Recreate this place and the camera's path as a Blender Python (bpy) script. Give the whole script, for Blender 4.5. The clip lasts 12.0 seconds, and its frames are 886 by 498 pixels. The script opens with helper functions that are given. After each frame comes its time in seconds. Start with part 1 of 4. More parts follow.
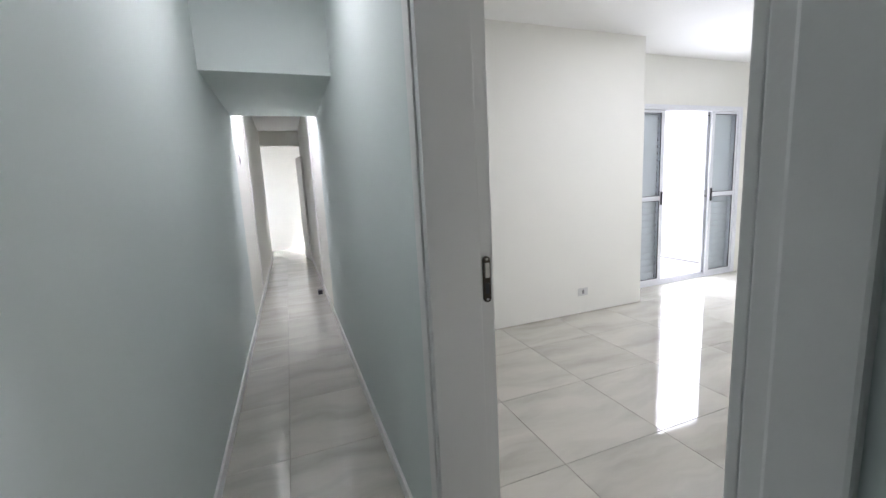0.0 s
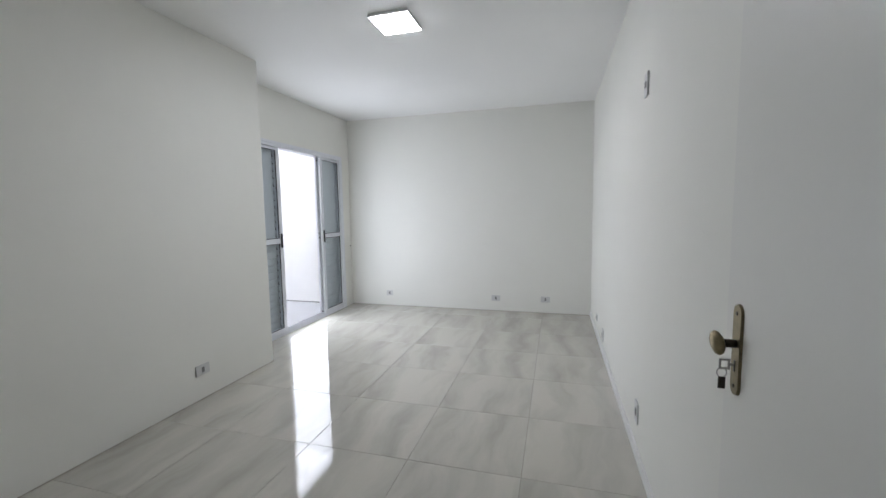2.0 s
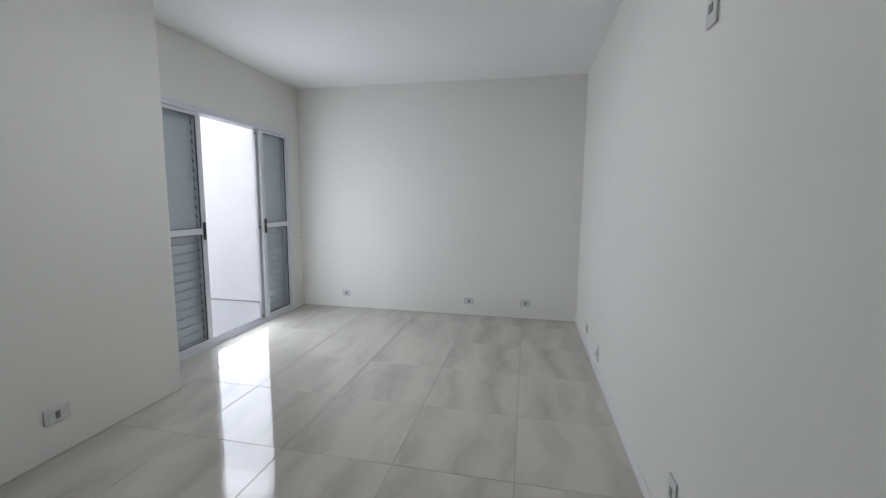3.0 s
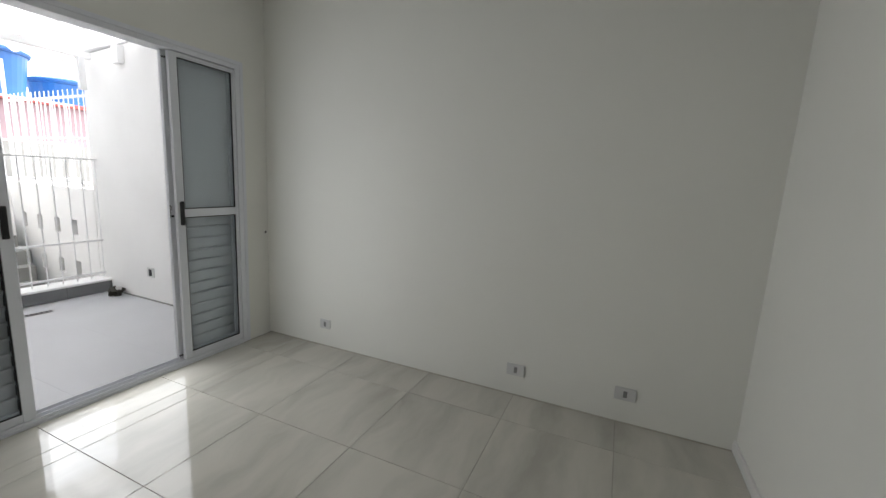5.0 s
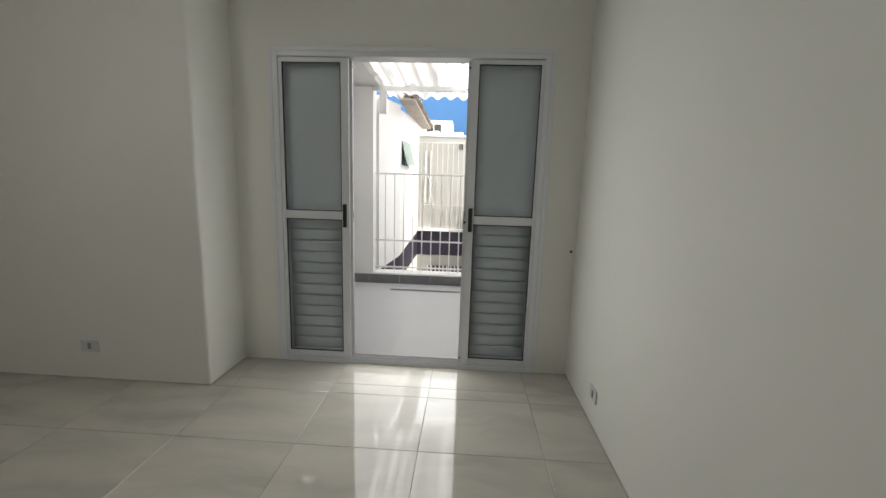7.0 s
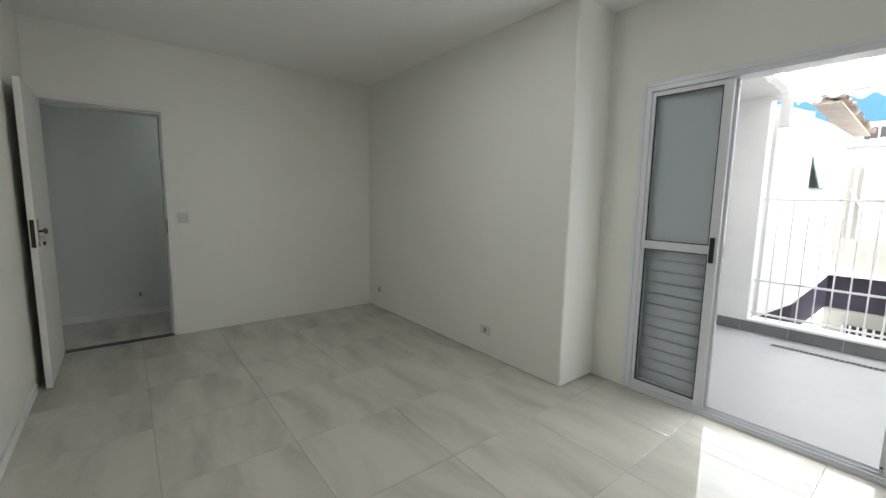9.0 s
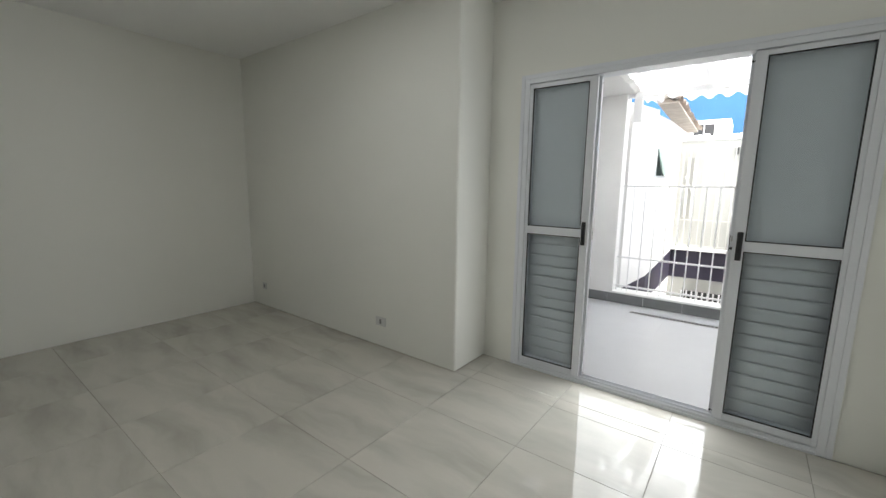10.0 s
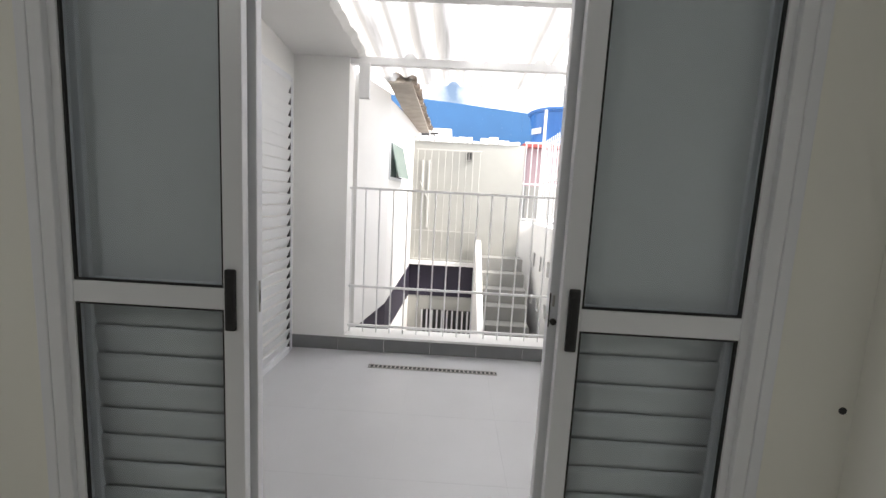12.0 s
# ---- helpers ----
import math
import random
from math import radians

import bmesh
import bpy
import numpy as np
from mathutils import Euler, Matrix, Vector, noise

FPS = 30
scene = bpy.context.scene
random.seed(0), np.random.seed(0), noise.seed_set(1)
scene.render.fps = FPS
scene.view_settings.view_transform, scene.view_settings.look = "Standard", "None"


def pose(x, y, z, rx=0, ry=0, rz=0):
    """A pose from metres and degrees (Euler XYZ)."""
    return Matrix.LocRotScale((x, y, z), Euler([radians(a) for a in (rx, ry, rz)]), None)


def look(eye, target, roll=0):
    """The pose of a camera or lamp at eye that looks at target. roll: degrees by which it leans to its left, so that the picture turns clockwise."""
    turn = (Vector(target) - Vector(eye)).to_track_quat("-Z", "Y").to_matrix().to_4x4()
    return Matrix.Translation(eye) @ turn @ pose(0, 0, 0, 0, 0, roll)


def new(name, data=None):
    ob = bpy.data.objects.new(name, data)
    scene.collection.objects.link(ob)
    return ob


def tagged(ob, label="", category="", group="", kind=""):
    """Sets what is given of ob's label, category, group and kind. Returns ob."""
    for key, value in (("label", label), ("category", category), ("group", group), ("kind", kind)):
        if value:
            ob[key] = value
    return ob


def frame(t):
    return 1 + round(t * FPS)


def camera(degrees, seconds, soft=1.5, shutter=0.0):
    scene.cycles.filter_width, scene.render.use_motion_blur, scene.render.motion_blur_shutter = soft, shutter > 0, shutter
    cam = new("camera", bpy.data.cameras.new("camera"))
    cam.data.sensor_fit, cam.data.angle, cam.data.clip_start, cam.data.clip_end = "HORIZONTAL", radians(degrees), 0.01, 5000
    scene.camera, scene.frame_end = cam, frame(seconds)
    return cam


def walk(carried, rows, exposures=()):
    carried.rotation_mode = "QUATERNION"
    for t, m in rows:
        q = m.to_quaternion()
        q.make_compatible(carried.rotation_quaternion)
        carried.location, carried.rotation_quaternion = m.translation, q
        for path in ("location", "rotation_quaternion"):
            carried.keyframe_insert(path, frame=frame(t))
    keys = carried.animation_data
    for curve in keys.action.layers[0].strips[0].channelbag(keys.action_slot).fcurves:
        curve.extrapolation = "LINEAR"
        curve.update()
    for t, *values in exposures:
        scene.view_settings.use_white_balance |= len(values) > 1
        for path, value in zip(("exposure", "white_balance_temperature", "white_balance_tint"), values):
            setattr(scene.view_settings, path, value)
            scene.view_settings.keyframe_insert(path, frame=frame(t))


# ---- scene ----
cam = camera(95.7, 12.0)
PATH = [
    (0, (-0.016, -0.211, 1.342), (0.682, 1.638, 1.034), -3.0),
    (0.5, (0.106, 0.073, 1.331), (1.385, 1.58, 1.025), -3.9),
    (1, (0.222, 0.264, 1.356), (1.894, 1.337, 1.124), -2.7),
    (1.5, (0.266, 0.386, 1.38), (2.124, 1.104, 1.202), -1.7),
    (2, (0.37, 0.444, 1.367), (2.286, 0.984, 1.179), -0.9),
    (2.5, (0.699, 0.499, 1.342), (2.629, 0.971, 1.114), -0.2),
    (3, (1.128, 0.585, 1.352), (3.073, 0.988, 1.113), 0.5),
    (3.5, (1.624, 0.713, 1.341), (3.575, 1.064, 1.077), 1.4),
    (3.7, (1.841, 0.791, 1.363), (3.794, 1.138, 1.104), 2.0),
    (5.3, (3.612, 0.659, 1.362), (5.296, 1.677, 1.002), 3.1),
    (5.5, (3.819, 0.645, 1.357), (5.385, 1.827, 0.971), 3.2),
    (6, (4.247, 0.652, 1.31), (5.431, 2.222, 0.942), 2.6),
    (6.5, (4.736, 0.668, 1.288), (5.284, 2.556, 0.922), 2.2),
    (7, (5.006, 0.684, 1.31), (4.9, 2.654, 0.983), 1.7),
    (7.5, (5.154, 0.677, 1.343), (4.451, 2.525, 1.041), 1.3),
    (7.7, (5.159, 0.647, 1.34), (4.249, 2.406, 1.057), 1.2),
    (9.3, (5.061, 0.536, 1.356), (3.556, 1.831, 1.113), 1.0),
    (9.5, (5.045, 0.519, 1.38), (3.613, 1.889, 1.111), 0.8),
    (10, (5.056, 0.654, 1.37), (3.865, 2.231, 1.061), 0.8),
    (10.5, (5.018, 1.035, 1.34), (4.166, 2.819, 1.038), 1.7),
    (11, (4.946, 1.47, 1.322), (4.42, 3.379, 1.042), 2.3),
    (11.5, (4.833, 1.963, 1.321), (4.594, 3.934, 1.078), 3.3),
    (12, (4.734, 2.414, 1.346), (4.684, 4.398, 1.099), 3.0),
]

# poses carried smoothly through the two unseen stretches
GAPS = [
    (4.1, (2.28, 0.825, 1.368), (4.219, 1.209, 1.075), 2.3),
    (4.5, (2.73, 0.8, 1.368), (4.64, 1.305, 1.06), 2.6),
    (4.9, (3.177, 0.735, 1.367), (5.013, 1.451, 1.04), 2.9),
    (8.1, (5.14, 0.62, 1.349), (3.882, 2.152, 1.076), 1.1),
    (8.5, (5.11, 0.585, 1.352), (3.639, 1.914, 1.091), 1.05),
    (8.9, (5.083, 0.555, 1.356), (3.528, 1.783, 1.104), 1.0),
]
ROWS = sorted(PATH + GAPS)
EXPOSURES = [
    (0.0, 2.94, 6040, 18), (0.5, 2.47, 6040, 17), (1.2, 2.19, 6000, 16), (2.5, 1.85, 5960, 15), (3.0, 1.66, 5930, 15), (3.6, 1.5, 5900, 14),
    (5.3, 0.97, 6620, 12), (6.0, 0.8, 6950, 12), (6.5, 0.84, 6960, 12), (7.5, 1.07, 6560, 10), (9.5, 1.7, 6400, 10), (10.0, 1.5, 6420, 10),
    (10.5, 1.2, 6420, 11), (11.0, 1.24, 6420, 13), (11.5, 1.27, 6450, 13), (12.0, 0.86, 6680, 13),
]
walk(cam, [(t, look(eye, target, roll)) for t, eye, target, roll in ROWS], EXPOSURES)

# ---- world and sun ----
SUN_ELEVATION, SUN_AZIMUTH = 50.0, 112.0      # azimuth clockwise from +y
world = bpy.data.worlds.new("world")
scene.world = world
world.use_nodes = True
wn, wl = world.node_tree.nodes, world.node_tree.links
sky = wn.new("ShaderNodeTexSky")
sky.sky_type, sky.sun_disc = "NISHITA", False
sky.sun_elevation, sky.sun_rotation = radians(SUN_ELEVATION), radians(SUN_AZIMUTH)
sky.dust_density = 3.0
coord = wn.new("ShaderNodeTexCoord")
cloud = wn.new("ShaderNodeTexNoise")
cloud.inputs["Scale"].default_value, cloud.inputs["Detail"].default_value = 2.6, 7.0
ramp = wn.new("ShaderNodeValToRGB")
ramp.color_ramp.elements[0].position, ramp.color_ramp.elements[1].position = 0.33, 0.52
white = wn.new("ShaderNodeMix")
white.data_type = "RGBA"
white.inputs["B"].default_value = (16.5, 16.9, 17.4, 1)
wl.new(coord.outputs["Generated"], cloud.inputs["Vector"])
wl.new(cloud.outputs["Fac"], ramp.inputs["Fac"])
wl.new(ramp.outputs["Color"], white.inputs["Factor"])
wl.new(sky.outputs["Color"], white.inputs["A"])
wl.new(white.outputs["Result"], wn["Background"].inputs["Color"])
wn["Background"].inputs["Strength"].default_value = 0.125

sun = new("sun", bpy.data.lights.new("sun", "SUN"))
sun.data.energy, sun.data.angle, sun.data.color = 3.2, radians(10.0), (1.0, 0.95, 0.88)
az, el = radians(SUN_AZIMUTH), radians(SUN_ELEVATION)
sun.matrix_world = look((math.sin(az) * math.cos(el) * 50, math.cos(az) * math.cos(el) * 50, math.sin(el) * 50), (0, 0, 0))

CORRIDOR_GLOW = 5.4
HALL_GLOW = 12.0
LAMP_GLOW = 15.0         # radiance of the square ceiling lights

# sky light in the balcony opening
day = new("balcony_daylight", bpy.data.lights.new("balcony_daylight", "AREA"))
day.data.shape, day.data.size, day.data.size_y, day.data.energy = "RECTANGLE", 0.74, 1.98, 5.8
day.data.color = (0.95, 0.98, 1.0)
day.matrix_world = look((4.61, 3.372, 1.06), (4.61, 2.0, 1.06))

# ---- materials ----
def material(name):
    m = bpy.data.materials.new(name)
    m.use_nodes = True
    return m, m.node_tree.nodes, m.node_tree.links, m.node_tree.nodes["Principled BSDF"]


def plain(name, color, rough=0.5, metal=0.0, vary=0.06, scale=6.0, bump=0.05, bump_scale=180.0, spec=0.5):
    """Paint, metal or stone: a base colour, broad mottling, fine grain and a fine relief."""
    m, n, l, b = material(name)
    geo = n.new("ShaderNodeNewGeometry")
    big = n.new("ShaderNodeTexNoise")
    big.inputs["Scale"].default_value, big.inputs["Detail"].default_value = scale, 5.0
    fine = n.new("ShaderNodeTexNoise")
    fine.inputs["Scale"].default_value, fine.inputs["Detail"].default_value = bump_scale, 3.0
    l.new(geo.outputs["Position"], big.inputs["Vector"])
    l.new(geo.outputs["Position"], fine.inputs["Vector"])
    mix = n.new("ShaderNodeMix")
    mix.data_type = "RGBA"
    mix.inputs["A"].default_value = (*[max(0, c * (1 - vary)) for c in color], 1)
    mix.inputs["B"].default_value = (*[min(1, c * (1 + vary)) for c in color], 1)
    l.new(big.outputs["Fac"], mix.inputs["Factor"])
    l.new(mix.outputs["Result"], b.inputs["Base Color"])
    b.inputs["Roughness"].default_value, b.inputs["Metallic"].default_value = rough, metal
    b.inputs["Specular IOR Level"].default_value = spec
    if bump:
        bp = n.new("ShaderNodeBump")
        bp.inputs["Strength"].default_value, bp.inputs["Distance"].default_value = bump, 0.004
        l.new(fine.outputs["Fac"], bp.inputs["Height"])
        l.new(bp.outputs["Normal"], b.inputs["Normal"])
    return m


def wall_paint(name, color, vary=0.025, rough=0.62):
    """Rolled emulsion: orange-peel relief, trowel waves under it, faint patches."""
    m, n, l, b = material(name)
    geo = n.new("ShaderNodeNewGeometry")
    patch = n.new("ShaderNodeTexNoise")
    patch.inputs["Scale"].default_value, patch.inputs["Detail"].default_value = 1.7, 6.0
    wave = n.new("ShaderNodeTexNoise")
    wave.inputs["Scale"].default_value, wave.inputs["Detail"].default_value = 3.2, 2.0
    peel = n.new("ShaderNodeTexNoise")
    peel.inputs["Scale"].default_value, peel.inputs["Detail"].default_value = 260.0, 2.0
    for t in (patch, wave, peel):
        l.new(geo.outputs["Position"], t.inputs["Vector"])
    mix = n.new("ShaderNodeMix")
    mix.data_type = "RGBA"
    mix.inputs["A"].default_value = (*[c * (1 - vary) for c in color], 1)
    mix.inputs["B"].default_value = (*[min(1, c * (1 + vary)) for c in color], 1)
    l.new(patch.outputs["Fac"], mix.inputs["Factor"])
    l.new(mix.outputs["Result"], b.inputs["Base Color"])
    b.inputs["Roughness"].default_value = rough
    b.inputs["Specular IOR Level"].default_value = 0.35
    b1, b2 = n.new("ShaderNodeBump"), n.new("ShaderNodeBump")
    b1.inputs["Strength"].default_value, b1.inputs["Distance"].default_value = 0.25, 0.02
    b2.inputs["Strength"].default_value, b2.inputs["Distance"].default_value = 0.12, 0.002
    l.new(wave.outputs["Fac"], b1.inputs["Height"])
    l.new(peel.outputs["Fac"], b2.inputs["Height"])
    l.new(b1.outputs["Normal"], b2.inputs["Normal"])
    l.new(b2.outputs["Normal"], b.inputs["Normal"])
    return m


def porcelain(name):
    """Polished porcelain: pale warm grey with drawn-out grey clouds, turned and shifted from tile to tile."""
    m, n, l, b = material(name)
    tc = n.new("ShaderNodeTexCoord")
    info = n.new("ShaderNodeObjectInfo")
    shift = n.new("ShaderNodeVectorMath")
    shift.operation = "MULTIPLY"
    comb = n.new("ShaderNodeCombineXYZ")
    for k in "XYZ":
        l.new(info.outputs["Random"], comb.inputs[k])
    shift.inputs[1].default_value = (37.0, 61.0, 23.0)
    l.new(comb.outputs["Vector"], shift.inputs[0])
    add = n.new("ShaderNodeVectorMath")
    add.operation = "ADD"
    l.new(tc.outputs["Object"], add.inputs[0])
    l.new(shift.outputs["Vector"], add.inputs[1])
    warp = n.new("ShaderNodeTexNoise")
    warp.inputs["Scale"].default_value, warp.inputs["Detail"].default_value = 2.2, 3.0
    l.new(add.outputs["Vector"], warp.inputs["Vector"])
    wv = n.new("ShaderNodeVectorMath")
    wv.operation = "MULTIPLY_ADD"
    wv.inputs[1].default_value = (0.30, 0.30, 0.0)
    l.new(warp.outputs["Color"], wv.inputs[0])
    l.new(add.outputs["Vector"], wv.inputs[2])
    mp = n.new("ShaderNodeMapping")
    mp.inputs["Rotation"].default_value = (0, 0, radians(28))
    mp.inputs["Scale"].default_value = (0.62, 2.9, 1.0)
    l.new(wv.outputs["Vector"], mp.inputs["Vector"])
    cloud = n.new("ShaderNodeTexNoise")
    cloud.inputs["Scale"].default_value, cloud.inputs["Detail"].default_value, cloud.inputs["Roughness"].default_value = 1.75, 6.0, 0.52
    l.new(mp.outputs["Vector"], cloud.inputs["Vector"])
    ramp = n.new("ShaderNodeValToRGB")
    e = ramp.color_ramp.elements
    e[0].position, e[0].color = 0.30, (0.395, 0.382, 0.336, 1)
    e[1].position, e[1].color = 0.60, (0.53, 0.512, 0.455, 1)
    mid = ramp.color_ramp.elements.new(0.45)
    mid.color = (0.472, 0.457, 0.405, 1)
    l.new(cloud.outputs["Fac"], ramp.inputs["Fac"])
    l.new(ramp.outputs["Color"], b.inputs["Base Color"])
    geo = n.new("ShaderNodeNewGeometry")
    smear = n.new("ShaderNodeTexNoise")
    smear.inputs["Scale"].default_value, smear.inputs["Detail"].default_value = 5.0, 5.0
    l.new(geo.outputs["Position"], smear.inputs["Vector"])
    rr = n.new("ShaderNodeMapRange")
    rr.inputs["To Min"].default_value, rr.inputs["To Max"].default_value = 0.02, 0.07
    l.new(smear.outputs["Fac"], rr.inputs["Value"])
    l.new(rr.outputs["Result"], b.inputs["Roughness"])
    dip = n.new("ShaderNodeTexNoise")
    dip.inputs["Scale"].default_value = 7.0
    l.new(geo.outputs["Position"], dip.inputs["Vector"])
    bp = n.new("ShaderNodeBump")
    bp.inputs["Strength"].default_value, bp.inputs["Distance"].default_value = 0.02, 0.006
    l.new(dip.outputs["Fac"], bp.inputs["Height"])
    l.new(bp.outputs["Normal"], b.inputs["Normal"])
    b.inputs["IOR"].default_value = 1.6
    return m


def glowing(name, color, strength):
    m, n, l, b = material(name)
    b.inputs["Base Color"].default_value = (0.8, 0.8, 0.8, 1)
    b.inputs["Emission Color"].default_value = (*color, 1)
    b.inputs["Emission Strength"].default_value = strength
    return m


def pane_glass(name, tint=(0.86, 0.9, 0.9), rough=0.02):
    """Thin pane: mostly lets light pass, with a clear reflection."""
    m, n, l, b = material(name)
    n.remove(b)
    tr, gl, mx, lw = n.new("ShaderNodeBsdfTransparent"), n.new("ShaderNodeBsdfGlossy"), n.new("ShaderNodeMixShader"), n.new("ShaderNodeLayerWeight")
    pw, ad = n.new("ShaderNodeMath"), n.new("ShaderNodeMath")
    pw.operation, ad.operation = "POWER", "MULTIPLY_ADD"
    pw.inputs[1].default_value, ad.inputs[1].default_value, ad.inputs[2].default_value = 5.0, 0.95, 0.04
    tr.inputs["Color"].default_value = (*tint, 1)
    gl.inputs["Roughness"].default_value = rough
    lw.inputs["Blend"].default_value = 0.5
    l.new(lw.outputs["Facing"], pw.inputs[0])
    l.new(pw.outputs["Value"], ad.inputs[0])
    l.new(ad.outputs["Value"], mx.inputs["Fac"])
    l.new(tr.outputs["BSDF"], mx.inputs[1])
    l.new(gl.outputs["BSDF"], mx.inputs[2])
    l.new(mx.outputs["Shader"], n["Material Output"].inputs["Surface"])
    return m


SHEET_PITCH, SHEET_CREST = 0.1767, 4.30     # corrugation, and where one crest runs


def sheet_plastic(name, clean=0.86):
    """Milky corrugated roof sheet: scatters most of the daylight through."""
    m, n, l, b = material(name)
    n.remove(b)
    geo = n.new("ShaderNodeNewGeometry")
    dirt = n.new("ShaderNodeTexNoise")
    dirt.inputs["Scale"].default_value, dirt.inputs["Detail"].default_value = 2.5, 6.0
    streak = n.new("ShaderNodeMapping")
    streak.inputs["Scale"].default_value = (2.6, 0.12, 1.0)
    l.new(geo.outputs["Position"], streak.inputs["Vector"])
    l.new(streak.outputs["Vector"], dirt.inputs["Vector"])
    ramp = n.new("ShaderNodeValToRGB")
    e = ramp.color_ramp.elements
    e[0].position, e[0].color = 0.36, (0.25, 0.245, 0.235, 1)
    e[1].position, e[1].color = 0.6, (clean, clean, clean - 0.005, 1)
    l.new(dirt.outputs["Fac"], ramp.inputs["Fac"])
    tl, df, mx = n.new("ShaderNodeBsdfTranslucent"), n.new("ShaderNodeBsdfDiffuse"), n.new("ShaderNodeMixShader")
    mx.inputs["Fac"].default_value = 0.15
    # darker band along each trough: the corrugation's shading put into the colour
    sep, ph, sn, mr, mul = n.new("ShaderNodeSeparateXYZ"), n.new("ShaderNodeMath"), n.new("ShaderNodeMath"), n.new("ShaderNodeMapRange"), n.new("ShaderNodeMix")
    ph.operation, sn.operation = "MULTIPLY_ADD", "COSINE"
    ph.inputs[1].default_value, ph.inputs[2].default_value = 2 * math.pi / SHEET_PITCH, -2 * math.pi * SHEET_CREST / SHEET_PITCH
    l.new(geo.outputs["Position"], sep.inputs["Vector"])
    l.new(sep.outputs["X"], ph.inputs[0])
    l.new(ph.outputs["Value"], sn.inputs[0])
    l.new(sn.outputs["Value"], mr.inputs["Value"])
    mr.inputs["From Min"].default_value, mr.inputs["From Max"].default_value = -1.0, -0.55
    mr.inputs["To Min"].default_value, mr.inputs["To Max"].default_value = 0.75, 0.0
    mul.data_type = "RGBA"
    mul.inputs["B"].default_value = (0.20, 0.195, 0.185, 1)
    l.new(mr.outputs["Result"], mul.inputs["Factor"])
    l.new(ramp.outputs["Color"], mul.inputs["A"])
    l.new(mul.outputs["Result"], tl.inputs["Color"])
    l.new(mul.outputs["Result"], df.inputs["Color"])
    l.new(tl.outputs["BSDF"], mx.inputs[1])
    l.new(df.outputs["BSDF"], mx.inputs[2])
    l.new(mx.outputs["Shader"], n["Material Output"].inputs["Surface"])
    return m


PAINT = wall_paint("white_emulsion", (0.80, 0.796, 0.745))
CEIL = wall_paint("ceiling_emulsion", (0.87, 0.87, 0.855))
MINT = wall_paint("pale_mint_emulsion", (0.65, 0.705, 0.683))
RENDER = wall_paint("white_masonry_paint", (0.85, 0.845, 0.83), vary=0.08, rough=0.85)
CREAM = wall_paint("weathered_cream_render", (0.43, 0.43, 0.40), vary=0.16, rough=0.9)
TILE = porcelain("polished_porcelain")
GROUT = plain("grey_grout", (0.27, 0.26, 0.235), 0.9, vary=0.2, scale=20)
SEALANT = plain("aged_sealant", (0.40, 0.375, 0.32), 0.8, vary=0.5, scale=9)
TERRACE = plain("light_grey_terrace_tile", (0.50, 0.505, 0.52), 0.35, vary=0.06, scale=3.0, bump=0.15)
TERRACE_GROUT = plain("terrace_grout", (0.50, 0.505, 0.52), 0.6)
DARK_TILE = plain("dark_grey_skirting_tile", (0.19, 0.195, 0.20), 0.4, vary=0.12, scale=8)
ALU = plain("white_lacquered_aluminium", (0.75, 0.765, 0.80), 0.32, vary=0.02, scale=10, bump=0.02)
SLAT = plain("white_shutter_slat", (0.755, 0.765, 0.775), 0.4, vary=0.03, scale=12, bump=0.02)
RUBBER = plain("black_gasket", (0.012, 0.012, 0.013), 0.6, vary=0.2)
# dark grey for the shadow under the slat lips
LIP_SHADE = plain("slat_lip_shade_grey", (0.07, 0.072, 0.075), 0.6, vary=0.1)
BLACK = plain("black_plastic", (0.015, 0.015, 0.017), 0.35, vary=0.1)
DOOR = plain("white_door_lacquer", (0.75, 0.745, 0.705), 0.42, vary=0.02, scale=3, bump=0.06, bump_scale=60)
TRIM = plain("white_trim_paint", (0.76, 0.755, 0.735), 0.45, vary=0.03, scale=5)
PLASTIC = plain("white_outlet_plastic", (0.62, 0.62, 0.605), 0.35, vary=0.02, bump=0.0)
SOCKET = plain("grey_socket_insert", (0.22, 0.22, 0.215), 0.4, vary=0.03, bump=0.0)
BRASS = plain("aged_brass", (0.23, 0.19, 0.115), 0.33, metal=1.0, vary=0.35, scale=60, bump=0.1)
BRONZE = plain("dark_bronze", (0.055, 0.045, 0.035), 0.4, metal=0.8, vary=0.4, scale=60, bump=0.1)
STEEL = plain("worn_steel", (0.42, 0.41, 0.39), 0.3, metal=1.0, vary=0.2, scale=40)
GRANITE = plain("black_granite", (0.03, 0.03, 0.03), 0.2, vary=0.5, scale=220, bump=0.0)
RAIL = plain("white_enamelled_steel", (0.84, 0.84, 0.84), 0.4, vary=0.05, scale=14, bump=0.08)
OLD_PAINT = plain("dulled_off_white_enamel", (0.52, 0.52, 0.49), 0.6, vary=0.15, scale=14, bump=0.08)
LED = glowing("led_diffuser", (0.985, 0.985, 0.97), LAMP_GLOW)
LED_HALL = glowing("hall_led_diffuser", (0.98, 0.97, 1.0), HALL_GLOW)
LED_DIM = glowing("dim_led_diffuser", (1.0, 0.97, 0.94), CORRIDOR_GLOW)
LAMP_BODY = plain("white_lamp_housing", (0.7, 0.7, 0.7), 0.4, vary=0.02)
GLASS = pane_glass("clear_glass", (0.905, 0.93, 0.945))
GREEN_GLASS = plain("green_tinted_glass", (0.20, 0.27, 0.25), 0.12, vary=0.1)
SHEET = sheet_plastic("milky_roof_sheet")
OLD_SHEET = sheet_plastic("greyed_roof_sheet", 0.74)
CLAY = plain("weathered_clay_tile", (0.39, 0.345, 0.30), 0.85, vary=0.35, scale=9, bump=0.3)
